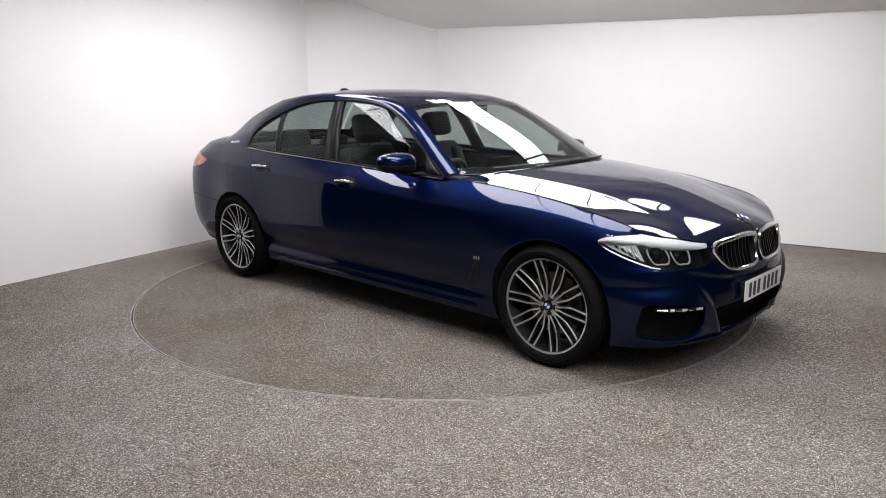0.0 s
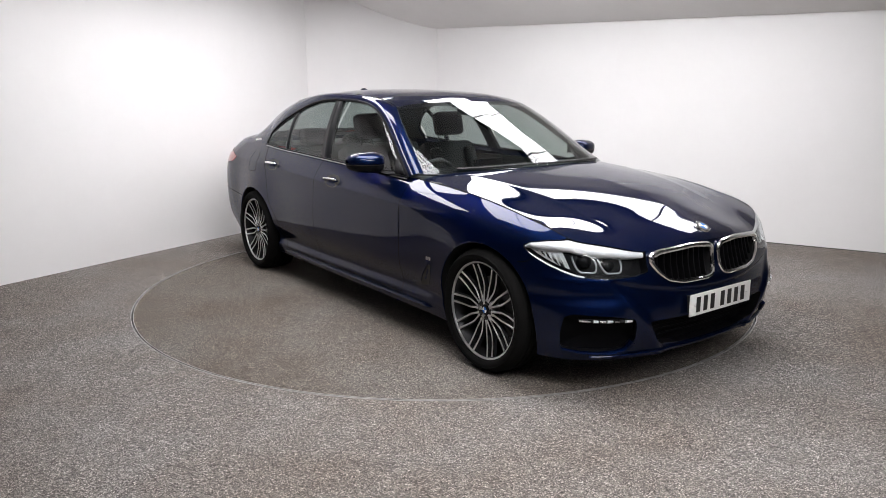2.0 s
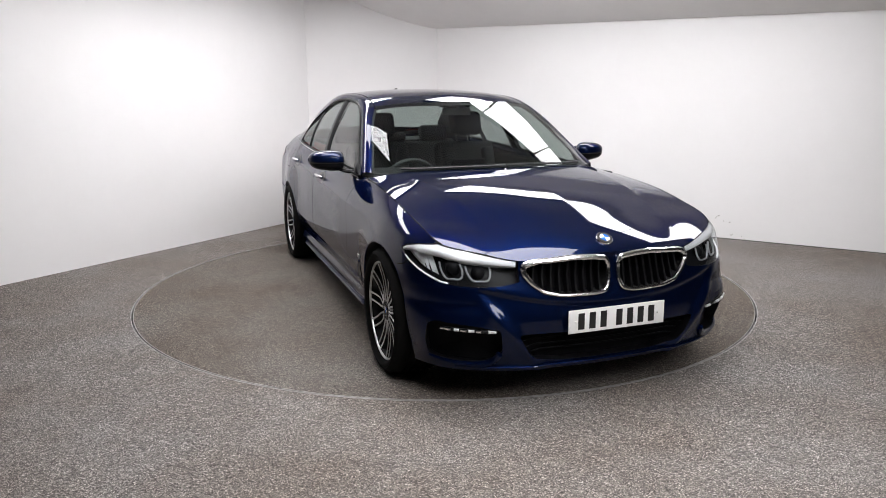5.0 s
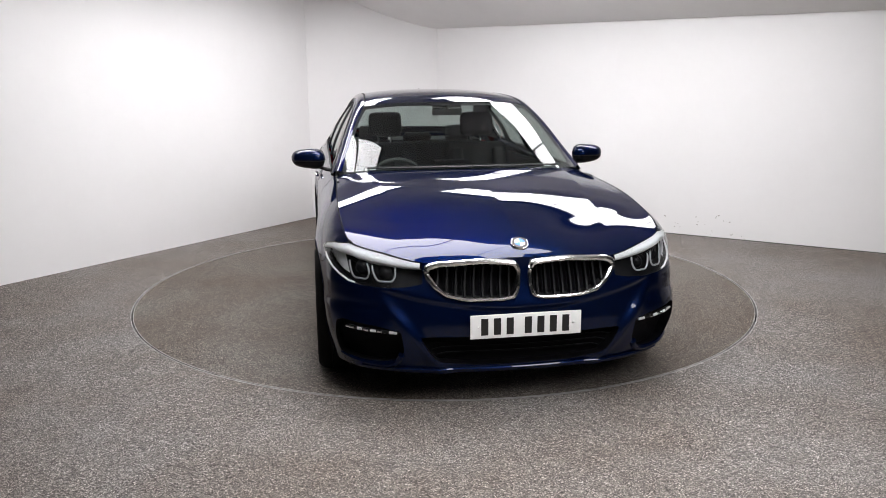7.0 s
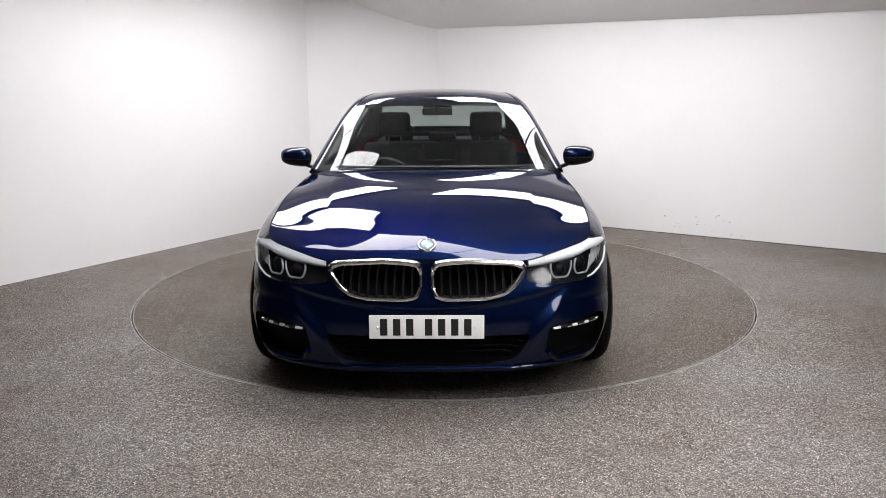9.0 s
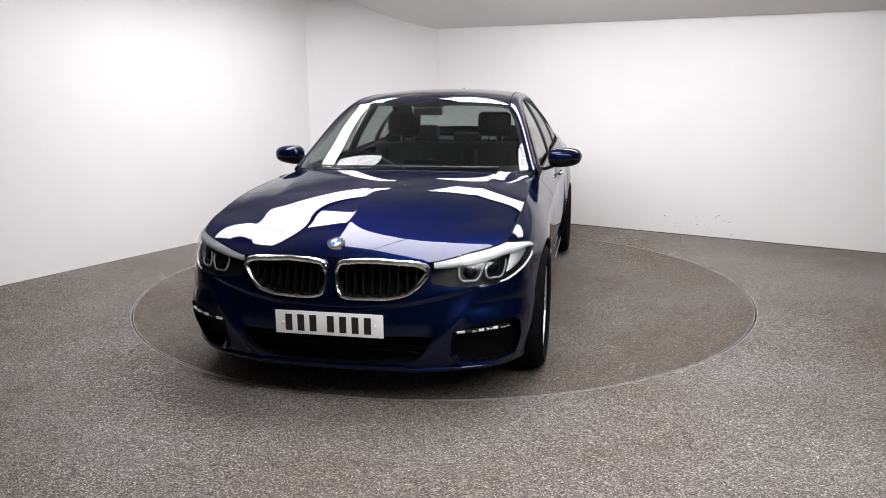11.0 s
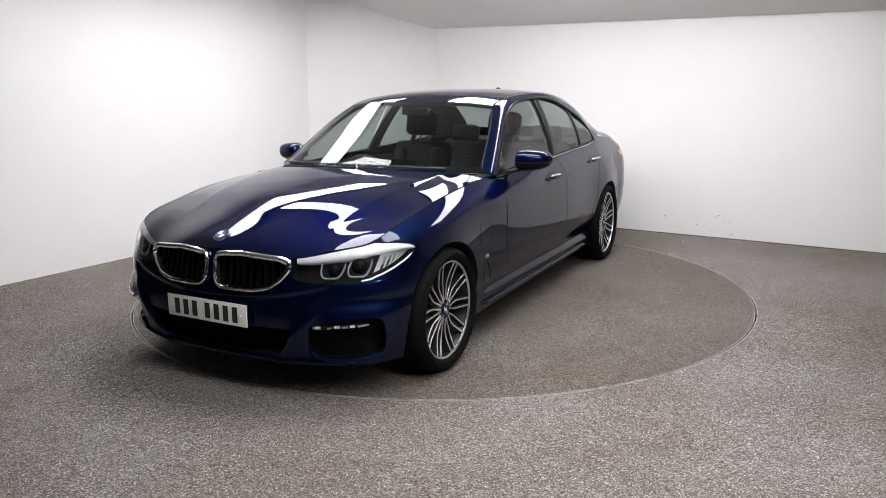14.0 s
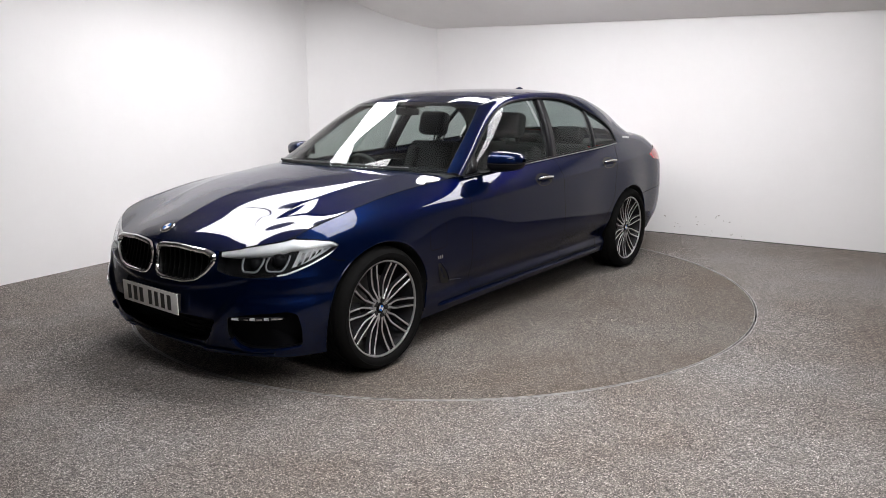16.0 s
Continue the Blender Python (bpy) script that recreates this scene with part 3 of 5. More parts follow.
name_panel((_ax < -1.70) & (_az < 0.62), "rear_bumper")
name_panel(_ax > -9, "quarter_panel")

_normals = np.zeros_like(GP)
_fn = np.cross(GP[QUADS[:, 2]] - GP[QUADS[:, 0]], GP[QUADS[:, 3]] - GP[QUADS[:, 1]])
for k in range(4):
    np.add.at(_normals, QUADS[:, k], _fn)
_normals /= np.maximum(np.linalg.norm(_normals, axis=1), 1e-12)[:, None]


def skin_mesh(name, mask, mat, push=0.0):
    q = QUADS[mask]
    used, inv = np.unique(q.ravel(), return_inverse=True)
    return mesh_from(name, GP[used] + _normals[used] * push, inv.reshape(-1, 4), mat, True, _normals[used])


def skin_part(name, label, mat, parent, text="", left=None, push=0.0):
    mask = LABEL == label
    if left is not None:
        mask = mask & (_left == left)
    if not mask.any():
        return None
    return part(name, skin_mesh(name, mask, mat, push), mat, parent, text)


def ribbon(bm, pts, normals, width, lift=0.0012):
    """A narrow strip that lies on the skin along a line."""
    P, N = [Vector(p) for p in pts], [Vector(n) for n in normals]
    rows = []
    for i, p in enumerate(P):
        d = (P[min(i + 1, len(P) - 1)] - P[max(i - 1, 0)]).normalized()
        w = N[i].cross(d).normalized() * width / 2
        rows.append((bm.verts.new(p + w + N[i] * lift), bm.verts.new(p + N[i] * (lift + 0.0004)), bm.verts.new(p - w + N[i] * lift)))
    for a, b in zip(rows, rows[1:]):
        bm.faces.new((a[0], a[1], b[1], b[0]))
        bm.faces.new((a[1], a[2], b[2], b[1]))


def seam(parent, line, kind, left=True, width=0.0055, name="near_black_gap", mat=None, smooth_line=True):
    line = np.asarray(line, float)
    if smooth_line and len(line) > 2:
        L3 = np.concatenate([line, np.zeros((len(line), 1))], 1)
        line = curve(L3, n=max(12, int(np.linalg.norm(np.diff(line, axis=0), axis=1).sum() / 0.02)))[:, :2]
    else:
        line = dense(line, 0.02, closed=False)
    P, N = locate(line, kind, left)
    bm = bmesh.new()
    ribbon(bm, P, N, width)
    return part(name, bm, mat or M_SEAM_SHADE, parent)


# ------------------------------------------------------------------ the car
car = Empty_at("car", (0, 0, 0))
tagged(car, "shiny dark blue four-door saloon car parked on a turntable", "car")
body = part("body", skin_mesh("body", LABEL == "quarter_panel", M_PAINT), M_PAINT, car, "dark blue metallic rear quarter panels")


def build_skin():
    for left in (True, False):
        skin_part("door", "front_door", M_PAINT, car, left=left)
        skin_part("door", "rear_door", M_PAINT, car, left=left)
        skin_part("fender", "fender", M_PAINT, car, left=left)
        skin_part("side_skirt", "skirt", M_PAINT, car, left=left)
    skin_part("front_bumper", "front_bumper", M_PAINT, car)
    skin_part("rear_bumper", "rear_bumper", M_PAINT, car)


build_skin()

# lines of the upper body; left half, from the nose backwards
HOOD_MID = [(2.267, 0, .728), (2.238, 0, .753), (2.185, 0, .782), (2.04, 0, .838), (1.80, 0, .914), (1.45, 0, .974), (1.07, 0, 1.012)]
COWL = [(1.07, 0, 1.012), (1.05, .25, 1.011), (.98, .50, 1.003), (.865, .70, .984), (.80, .800, .955)]
GLASS_LOW = [(1.058, 0, 1.004), (1.044, .25, 1.003), (.995, .48, .999), (.895, .67, .994), (.785, .765, .988)]
HEADER = [(.275, 0, 1.405), (.267, .20, 1.404), (.240, .42, 1.397), (.190, .575, 1.378)]
PILLAR_IN = [(.785, .765, .988), (.575, .705, 1.130), (.365, .645, 1.272), (.190, .575, 1.378)]
ROOF_MID = [(.275, 0, 1.405), (.155, 0, 1.445), (-.22, 0, 1.488), (-.65, 0, 1.501), (-1.0, 0, 1.492), (-1.36, 0, 1.450)]
ROOF_SIDE = [(.190, .575, 1.378), (.045, .564, 1.416), (-.33, .540, 1.456), (-.70, .535, 1.468), (-1.05, .540, 1.455), (-1.34, .550, 1.416)]
REAR_HEADER = [(-1.36, 0, 1.450), (-1.358, .25, 1.445), (-1.34, .550, 1.416)]
RAIL = [(.705, .822, .962), (.50, .765, 1.095), (.28, .700, 1.240), (.05, .642, 1.358), (-.25, .610, 1.412), (-.60, .602, 1.424),
        (-.95, .616, 1.396), (-1.22, .655, 1.313), (-1.40, .712, 1.218), (-1.475, .762, 1.125), (-1.455, .805, 1.062)]
REAR_LOW = [(-2.03, 0, 1.145), (-2.015, .30, 1.142), (-1.95, .64, 1.128)]
REAR_SIDE = [(-1.34, .550, 1.416), (-1.53, .580, 1.352), (-1.74, .612, 1.255), (-1.95, .64, 1.128)]
TRUNK_END = [(-2.475, 0, 1.055), (-2.46, .27, 1.055), (-2.38, .56, 1.048)]


def top_edge(x0, x1, n):
    """Part of the left top edge of the skin between two places along the car."""
    half = ROWS[5]
    fine = curve(half, n=600)
    keep = fine[(fine[:, 0] <= x0) & (fine[:, 0] >= x1)]
    return resample(keep, n)


def ease(q):
    q = np.clip(q, 0, 1)
    return q * q * (3 - 2 * q)


def build_hood():
    n, m = 84, 90
    front = resample(np.array([p for p in curve(ROWS[5], n=900) if p[1] <= .762 and p[0] > 1.98]), m)
    cowl = curve(COWL, n=m)
    midl = curve(HOOD_MID, n=n)
    edge = np.concatenate([front[-1:], top_edge(1.985, .80, 200), cowl[-1:]])
    side = resample(edge, n)
    # the wavy front edge dies out soon behind the grille
    s, v = np.linspace(0, 1, m)[None, :, None], np.linspace(0, 1, n)[:, None, None]
    G = (1 - s) * midl[:, None] + s * side[:, None]
    G = G + (1 - v) ** 3.5 * (front - np.linspace(front[0], front[-1], m))[None] + v ** 1.5 * (cowl - np.linspace(cowl[0], cowl[-1], m))[None]
    # arched middle between two sharp creases that run from the grille corners to the feet of the pillars
    x, y = G[:, :, 0], G[:, :, 1]
    along = np.clip((2.24 - x) / 1.2, 0, 1)
    yc = 0.47 + 0.13 * along
    fade = ease((2.20 - x) / 0.6) * ease((x - 0.80) / 0.25)
    t = np.linspace(0, 1, m)[None, :]
    drop = (midl[:, 2] - side[:, 2])[:, None]
    G[:, :, 2] += ease((2.24 - x) / 0.7) * (1 - v[:, :, 0] ** 1.5) * np.maximum(drop, 0) * (t - t ** 2.4)
    r = y - yc
    G[:, :, 2] -= fade * (1 - t ** 5) * 0.010 * np.where(r > 0, 1 - np.exp(-np.maximum(r, 0) / 0.075), 0)
    part("bonnet", grid_mesh("bonnet", whole(G), M_PAINT), M_PAINT, car, "dark blue bonnet with sharp lengthwise creases")
    e = resample(edge, 60)
    up = np.array([(0, .35, .94)] * 60)
    for f in (1, -1):
        bm = bmesh.new()
        ribbon(bm, e * (1, f, 1), up * (1, f, 1), 0.006, 0.002)
        part("bonnet_gap", bm, M_SEAM_SHADE, car)
    # wiper tray at the foot of the windscreen
    low = curve([(.97, 0, .985), (.95, .25, .984), (.88, .5, .978), (.80, .69, .968)], n=30)
    c2 = curve(COWL[:4], n=30) - (0, 0, .006)
    part("cowl", grid_mesh("cowl", whole(np.stack([c2, low, curve(GLASS_LOW, n=30) - (.03, 0, .012)])), M_PLASTIC), M_PLASTIC, car)


def build_top():
    n, m = 40, 36
    low, head = curve(GLASS_LOW, n=m), curve(HEADER, n=m)
    midl = curve([GLASS_LOW[0], (.81, 0, 1.150), (.535, 0, 1.288), HEADER[0]], n=n)
    G = coons(low, head, midl, curve(PILLAR_IN, n=n))
    part("windscreen", grid_mesh("windscreen", whole(G), M_GLASS), M_GLASS, car, "clear raked windscreen")
    # black printed border of the windscreen
    for name, a, b in (("windscreen_border", 0.0, 0.06), ("windscreen_border", .955, 1.0)):
        k0, k1 = int(a * (n - 1)), int(math.ceil(b * (n - 1)))
        part(name, grid_mesh(name, whole(G[k0:k1 + 1]) - np.array((.004, 0, .004)), M_GLOSS_BLACK), M_GLOSS_BLACK, car)
    R = coons(curve(HEADER, n=m), curve(REAR_HEADER, n=m), curve(ROOF_MID, n=n), curve(ROOF_SIDE, n=n))
    part("roof", grid_mesh("roof", whole(R), M_PAINT), M_PAINT, car, "dark blue gently arched roof")
    mid2 = curve([(-1.36, 0, 1.450), (-1.58, 0, 1.372), (-1.80, 0, 1.268), (-2.03, 0, 1.145)], n=n)
    B = coons(curve(REAR_HEADER, n=m), curve(REAR_LOW, n=m), mid2, curve(REAR_SIDE, n=n))
    part("rear_window", grid_mesh("rear_window", whole(B), M_SIDE_GLASS), M_SIDE_GLASS, car)
    end = curve(TRUNK_END, n=m)
    side = curve([(-1.95, .64, 1.128), (-2.10, .643, 1.102), (-2.28, .60, 1.062), (-2.38, .56, 1.048)], n=20)
    mid3 = curve([(-2.03, 0, 1.145), (-2.20, 0, 1.122), (-2.40, 0, 1.085), (-2.475, 0, 1.055)], n=20)
    part("boot_lid", grid_mesh("boot_lid", whole(coons(curve(REAR_LOW, n=m), end, mid3, side)), M_PAINT), M_PAINT, car, "dark blue boot lid")
    # pillars and cant rail: between the window line and the edge of glass and roof
    outer = np.concatenate([curve(RAIL, n=200), top_edge(-1.47, -2.38, 120)])
    inner = np.concatenate([curve(PILLAR_IN, n=60), curve(ROOF_SIDE, n=90)[1:], curve(REAR_SIDE, n=60)[1:], side[1:]])
    ro, ri = resample(outer, 900), resample(inner, 900)
    # pair stations: foot of the pillar, front of the roof, rear of the roof, window tip, tail
    def stations(P, xs_or_idx):
        out = []
        for i0, i1, k in xs_or_idx:
            out.append(resample(P[i0:i1 + 1], k)[:-1])
        return np.concatenate(out + [P[-1:]])

    def find(P, target, lo=0):
        return lo + int(np.argmin(np.linalg.norm(P[lo:] - np.array(target), axis=1)))

    o = [0, find(ro, (.05, .642, 1.358)), find(ro, (-.95, .616, 1.396)), find(ro, (-1.40, .712, 1.215)), find(ro, (-1.455, .805, 1.062)), len(ro) - 1]
    i = [0, find(ri, (.190, .575, 1.378)), find(ri, (-1.05, .540, 1.455)), find(ri, (-1.45, .568, 1.380)), find(ri, (-1.70, .606, 1.275)), len(ri) - 1]
    ks = [40, 40, 24, 14, 40]
    Po = stations(ro, [(o[k], o[k + 1], ks[k]) for k in range(5)])
    Pi = stations(ri, [(i[k], i[k + 1], ks[k]) for k in range(5)])
    rows = []
    for w in np.linspace(0, 1, 12):
        bulge = 4 * w * (1 - w)
        q = Po * (1 - w) + Pi * w
        out_dir = np.array((0, .62, .78))
        q = q + bulge * 0.016 * out_dir
        rows.append(q)
    G = np.stack(rows)
    for f in (1, -1):
        part("pillar", grid_mesh("pillar", G * np.array((1, f, 1)), M_PAINT), M_PAINT, car, "dark blue roof pillar and rail")
    return G


BELT = np.array([(.690, .818, .958), (.35, .818, .972), (0, .818, .988), (-.40, .818, 1.005), (-.80, .819, 1.022), (-1.15, .818, 1.037), (-1.44, .812, 1.056)])


def build_sides():
    n = 70
    ts = np.linspace(0, 1, n)
    rail = curve(RAIL, n=400)
    belt = curve(BELT, n=400)
    # pair belt and rail at equal places along the car
    xs = .66 + (-1.43 - .66) * ts
    top_part = rail[: int(np.argmin(rail[:, 0])) + 1]
    rt = np.stack([np.interp(-xs, -top_part[:, 0], top_part[:, i]) for i in range(3)], -1)
    bt = np.stack([np.interp(-xs, -belt[:, 0], belt[:, i]) for i in range(3)], -1)
    rows = []
    for w in np.linspace(0, 1, 14):
        q = bt * (1 - w) + rt * w
        q[:, 1] += 4 * w * (1 - w) * 0.022 - 0.014
        rows.append(q)
    G = np.stack(rows)

    def cut(x0, x1):
        cols = [k for k in range(n) if x1 - .02 <= xs[k] <= x0 + .02]
        return G[:, cols]

    for f in (1, -1):
        s = np.array((1, f, 1))
        for x0, x1 in ((.70, -.36), (-.42, -1.075), (-1.085, -1.5)):
            part("side_window", grid_mesh("side_window", cut(x0, x1) * s, M_SIDE_GLASS), M_SIDE_GLASS, car, "lightly tinted side window")
        # pillar between the doors, division bar and mirror corner, gloss black
        for xb0, xb1, xt0, xt1, name in ((-.345, -.470, -.500, -.600, "door_pillar"), (-1.055, -1.090, -1.170, -1.200, "window_bar"), (.72, .56, .72, .50, "mirror_corner")):
            cols = []
            for k in range(2):
                xb, xt = (xb0, xt0) if k == 0 else (xb1, xt1)
                line = []
                for w in np.linspace(0, 1, 14):
                    x = xb * (1 - w) + xt * w
                    j = np.interp(x, xs[::-1], np.arange(n)[::-1])
                    j0 = int(np.clip(math.floor(j), 0, n - 2))
                    r = int(round(w * 13))
                    line.append(G[r, j0] * (1 - (j - j0)) + G[r, j0 + 1] * (j - j0) + np.array((0, .006, .003)))
                cols.append(np.array(line))
            back = [c - np.array((0, .03, 0)) for c in cols]
            M = np.stack([back[0], cols[0], (cols[0] + cols[1]) / 2 + np.array((0, .002, 0)), cols[1], back[1]], 1)
            part(name, grid_mesh(name, M * s, M_GLOSS_BLACK), M_GLOSS_BLACK, car)
        # trim round the windows
        bm = bmesh.new()
        path = np.concatenate([curve(RAIL, n=90)]) * s
        sweep(bm, path + np.array((0, 0.002 * f, 0)), 0.009, 6)
        part("window_trim", bm, M_GLOSS_BLACK, car)
        bm = bmesh.new()
        sweep(bm, (curve(BELT, n=60) + np.array((0, .004, .002))) * s, 0.008, 6, flat=1.2)
        part("window_trim", bm, M_GLOSS_BLACK, car)
        bm = bmesh.new()
        sweep(bm, (curve(BELT, n=60) + np.array((0, .0095, -.004))) * s, 0.0035, 6)
        part("window_trim", bm, M_SATIN, car, "thin satin silver strip")
        # fill between the top of the doors and the window line
        e = top_edge(.80, -1.45, 60)
        b2 = resample(curve(BELT, n=200), 60) + np.array((0, 0.0, 0))
        part("door_top", grid_mesh("door_top", np.stack([e, b2 + np.array((0, 0, -.004)), b2 - np.array((0, .03, .03))]) * s, M_PAINT), M_PAINT, car)


build_hood()
PILLAR_GRID = build_top()
build_sides()


# ------------------------------------------------------------------ front details
def offset_line(pts, kind, push, left=True):
    P, N = locate(pts, kind, left)
    return P + N * push


def fan(name, P, mat, parent, text=""):
    """A slightly hollow sheet that fills an outline."""
    c = P.mean(0)
    rings = [P, c + (P - c) * 0.6, c + (P - c) * 0.2]
    n = len(P)
    verts = np.concatenate(rings + [c[None]])
    faces = [(k * n + i, k * n + (i + 1) % n, (k + 1) * n + (i + 1) % n, (k + 1) * n + i) for k in range(2) for i in range(n)]
    faces += [(2 * n + i, 2 * n + (i + 1) % n, 3 * n) for i in range(n)]
    return part(name, mesh_from(name, verts, faces, mat, True), mat, parent, text)


def flange(name, outline, depth, mat, parent):
    """The wall that runs inwards from the edge of an opening."""
    P = offset_line(outline, "front", 0.0)
    P = np.concatenate([P, P[:1]])
    back = P + np.array((-depth, 0, 0))
    return part(name, grid_mesh(name, np.stack([P, (P + back) / 2, back]), mat), mat, parent)


def build_grille():
    for f, turn in ((1, lambda p: np.asarray(p)), (-1, flip)):
        outline = dense(turn(KIDNEY), 0.012)
        P, N = locate(outline, "front")
        bm = bmesh.new()
        z = P[:, 2]
        rad = 0.0095 + 0.0045 * np.clip((z - 0.655) / 0.04, 0, 1) + 0.004 * np.clip((np.abs(P[:, 1]) - 0.38) / 0.06, 0, 1)
        sweep(bm, P + N * 0.010, list(rad), 8, closed=True)
        frame_part = part("grille", bm, M_CHROME, car, "chrome-framed kidney grille with black slats")
        wall = np.stack([np.concatenate([P, P[:1]]), np.concatenate([P, P[:1]]) - np.array((.07, 0, 0))])
        part("grille_shell", grid_mesh("grille_shell", wall, M_PLASTIC), M_PLASTIC, frame_part)
        # near-black sheet stands for the shade behind the slats
        fan("grille_back", P - np.array((.07, 0, 0)), M_SEAM_SHADE, frame_part)
        poly = turn(KIDNEY)
        for k in range(10):
            a = f * (0.068 + 0.041 * k)
            zs = np.linspace(.5, .73, 120)
            ok = inside(poly, np.stack([np.full(120, a), zs], -1))
            if ok.sum() < 6:
                continue
            z0, z1 = zs[ok][0] + .004, zs[ok][-1] - .004
            line = offset_line([(a, z0 + (z1 - z0) * q) for q in np.linspace(0, 1, 7)], "front", -0.012)
            bm = bmesh.new()
            rows = []
            for p in line:
                rows.append([bm.verts.new(Vector(p) + Vector(d)) for d in ((.004, -.0045, 0), (.004, .0045, 0), (-.035, .0035, 0), (-.035, -.0035, 0))])
            for r0, r1 in zip(rows, rows[1:]):
                for q in range(4):
                    bm.faces.new((r0[q], r0[(q + 1) % 4], r1[(q + 1) % 4], r1[q]))
            part("slat", bm, M_DEEP, frame_part)
    low = dense(GRILLE_LOW, 0.02)
    P, N = locate(low, "front")
    # near-black sheet closes the opening in place of its inner shade
    back = fan("lower_grille", P - np.array((.06, 0, 0)), M_SEAM_SHADE, car, "lower air intake with a near-black sheet for its inner shade")
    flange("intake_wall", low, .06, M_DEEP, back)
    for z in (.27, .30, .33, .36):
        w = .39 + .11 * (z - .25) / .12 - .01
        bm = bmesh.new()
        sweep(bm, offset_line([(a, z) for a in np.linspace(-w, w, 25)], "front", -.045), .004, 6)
        part("bar", bm, M_SEAM_SHADE, back)
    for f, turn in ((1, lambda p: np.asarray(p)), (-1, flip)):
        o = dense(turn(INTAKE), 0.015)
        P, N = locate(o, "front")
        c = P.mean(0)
        # near-black sheet for the shade inside the corner intake
        back = fan("side_intake", P + np.array((-.045, -.03 * f, 0)), M_SEAM_SHADE, car, "corner air intake with a near-black sheet for its inner shade")
        ring = np.concatenate([P, P[:1]])
        part("intake_wall", grid_mesh("intake_wall", np.stack([ring, ring + np.array((-.045, -.03 * f, 0))]), M_DEEP), M_DEEP, back)
        bm = bmesh.new()
        line = turn([(a, .393 + .012 * (a - .585) / .27) for a in np.linspace(.585, .855, 14)])
        sweep(bm, offset_line(line, "front", -.012), [.003] + [.0095] * 12 + [.003], 8, flat=1.0)
        lamp = part("fog_lamp", bm, M_LAMP_DARK, car, "narrow clear front fog lamp strip")
        for k, (a0, a1) in enumerate(((.592, .628), (.660, .682), (.690, .716), (.724, .752), (.760, .782), (.796, .848))):
            bm = bmesh.new()
            sweep(bm, offset_line(turn([(a0, .3935 + .044 * (a0 - .585)), (a1, .3935 + .044 * (a1 - .585))]), "front", -.002), [.0072, .0066] if k % 2 else [.0062, .0074], 8)
            part("reflector", bm, M_CHROME if k % 2 else M_REFLECTOR, lamp)
        # body-coloured blade under the corner intake
        bm = bmesh.new()
        line = turn([(.575, .285), (.602, .244), (.67, .226), (.80, .230), (.925, .246)])
        L3 = curve(np.concatenate([line, np.zeros((5, 1))], 1), n=24)[:, :2]
        sweep(bm, offset_line(L3, "front", .000), [.017 - .010 * k / 23 for k in range(24)], 8)
        part("bumper_blade", bm, M_PAINT, car)
    bm = bmesh.new()
    sweep(bm, offset_line([(a, .212) for a in np.linspace(-.78, .78, 60)], "front", .004), .010, 8, flat=.7)
    part("front_lip", bm, M_PAINT, car)


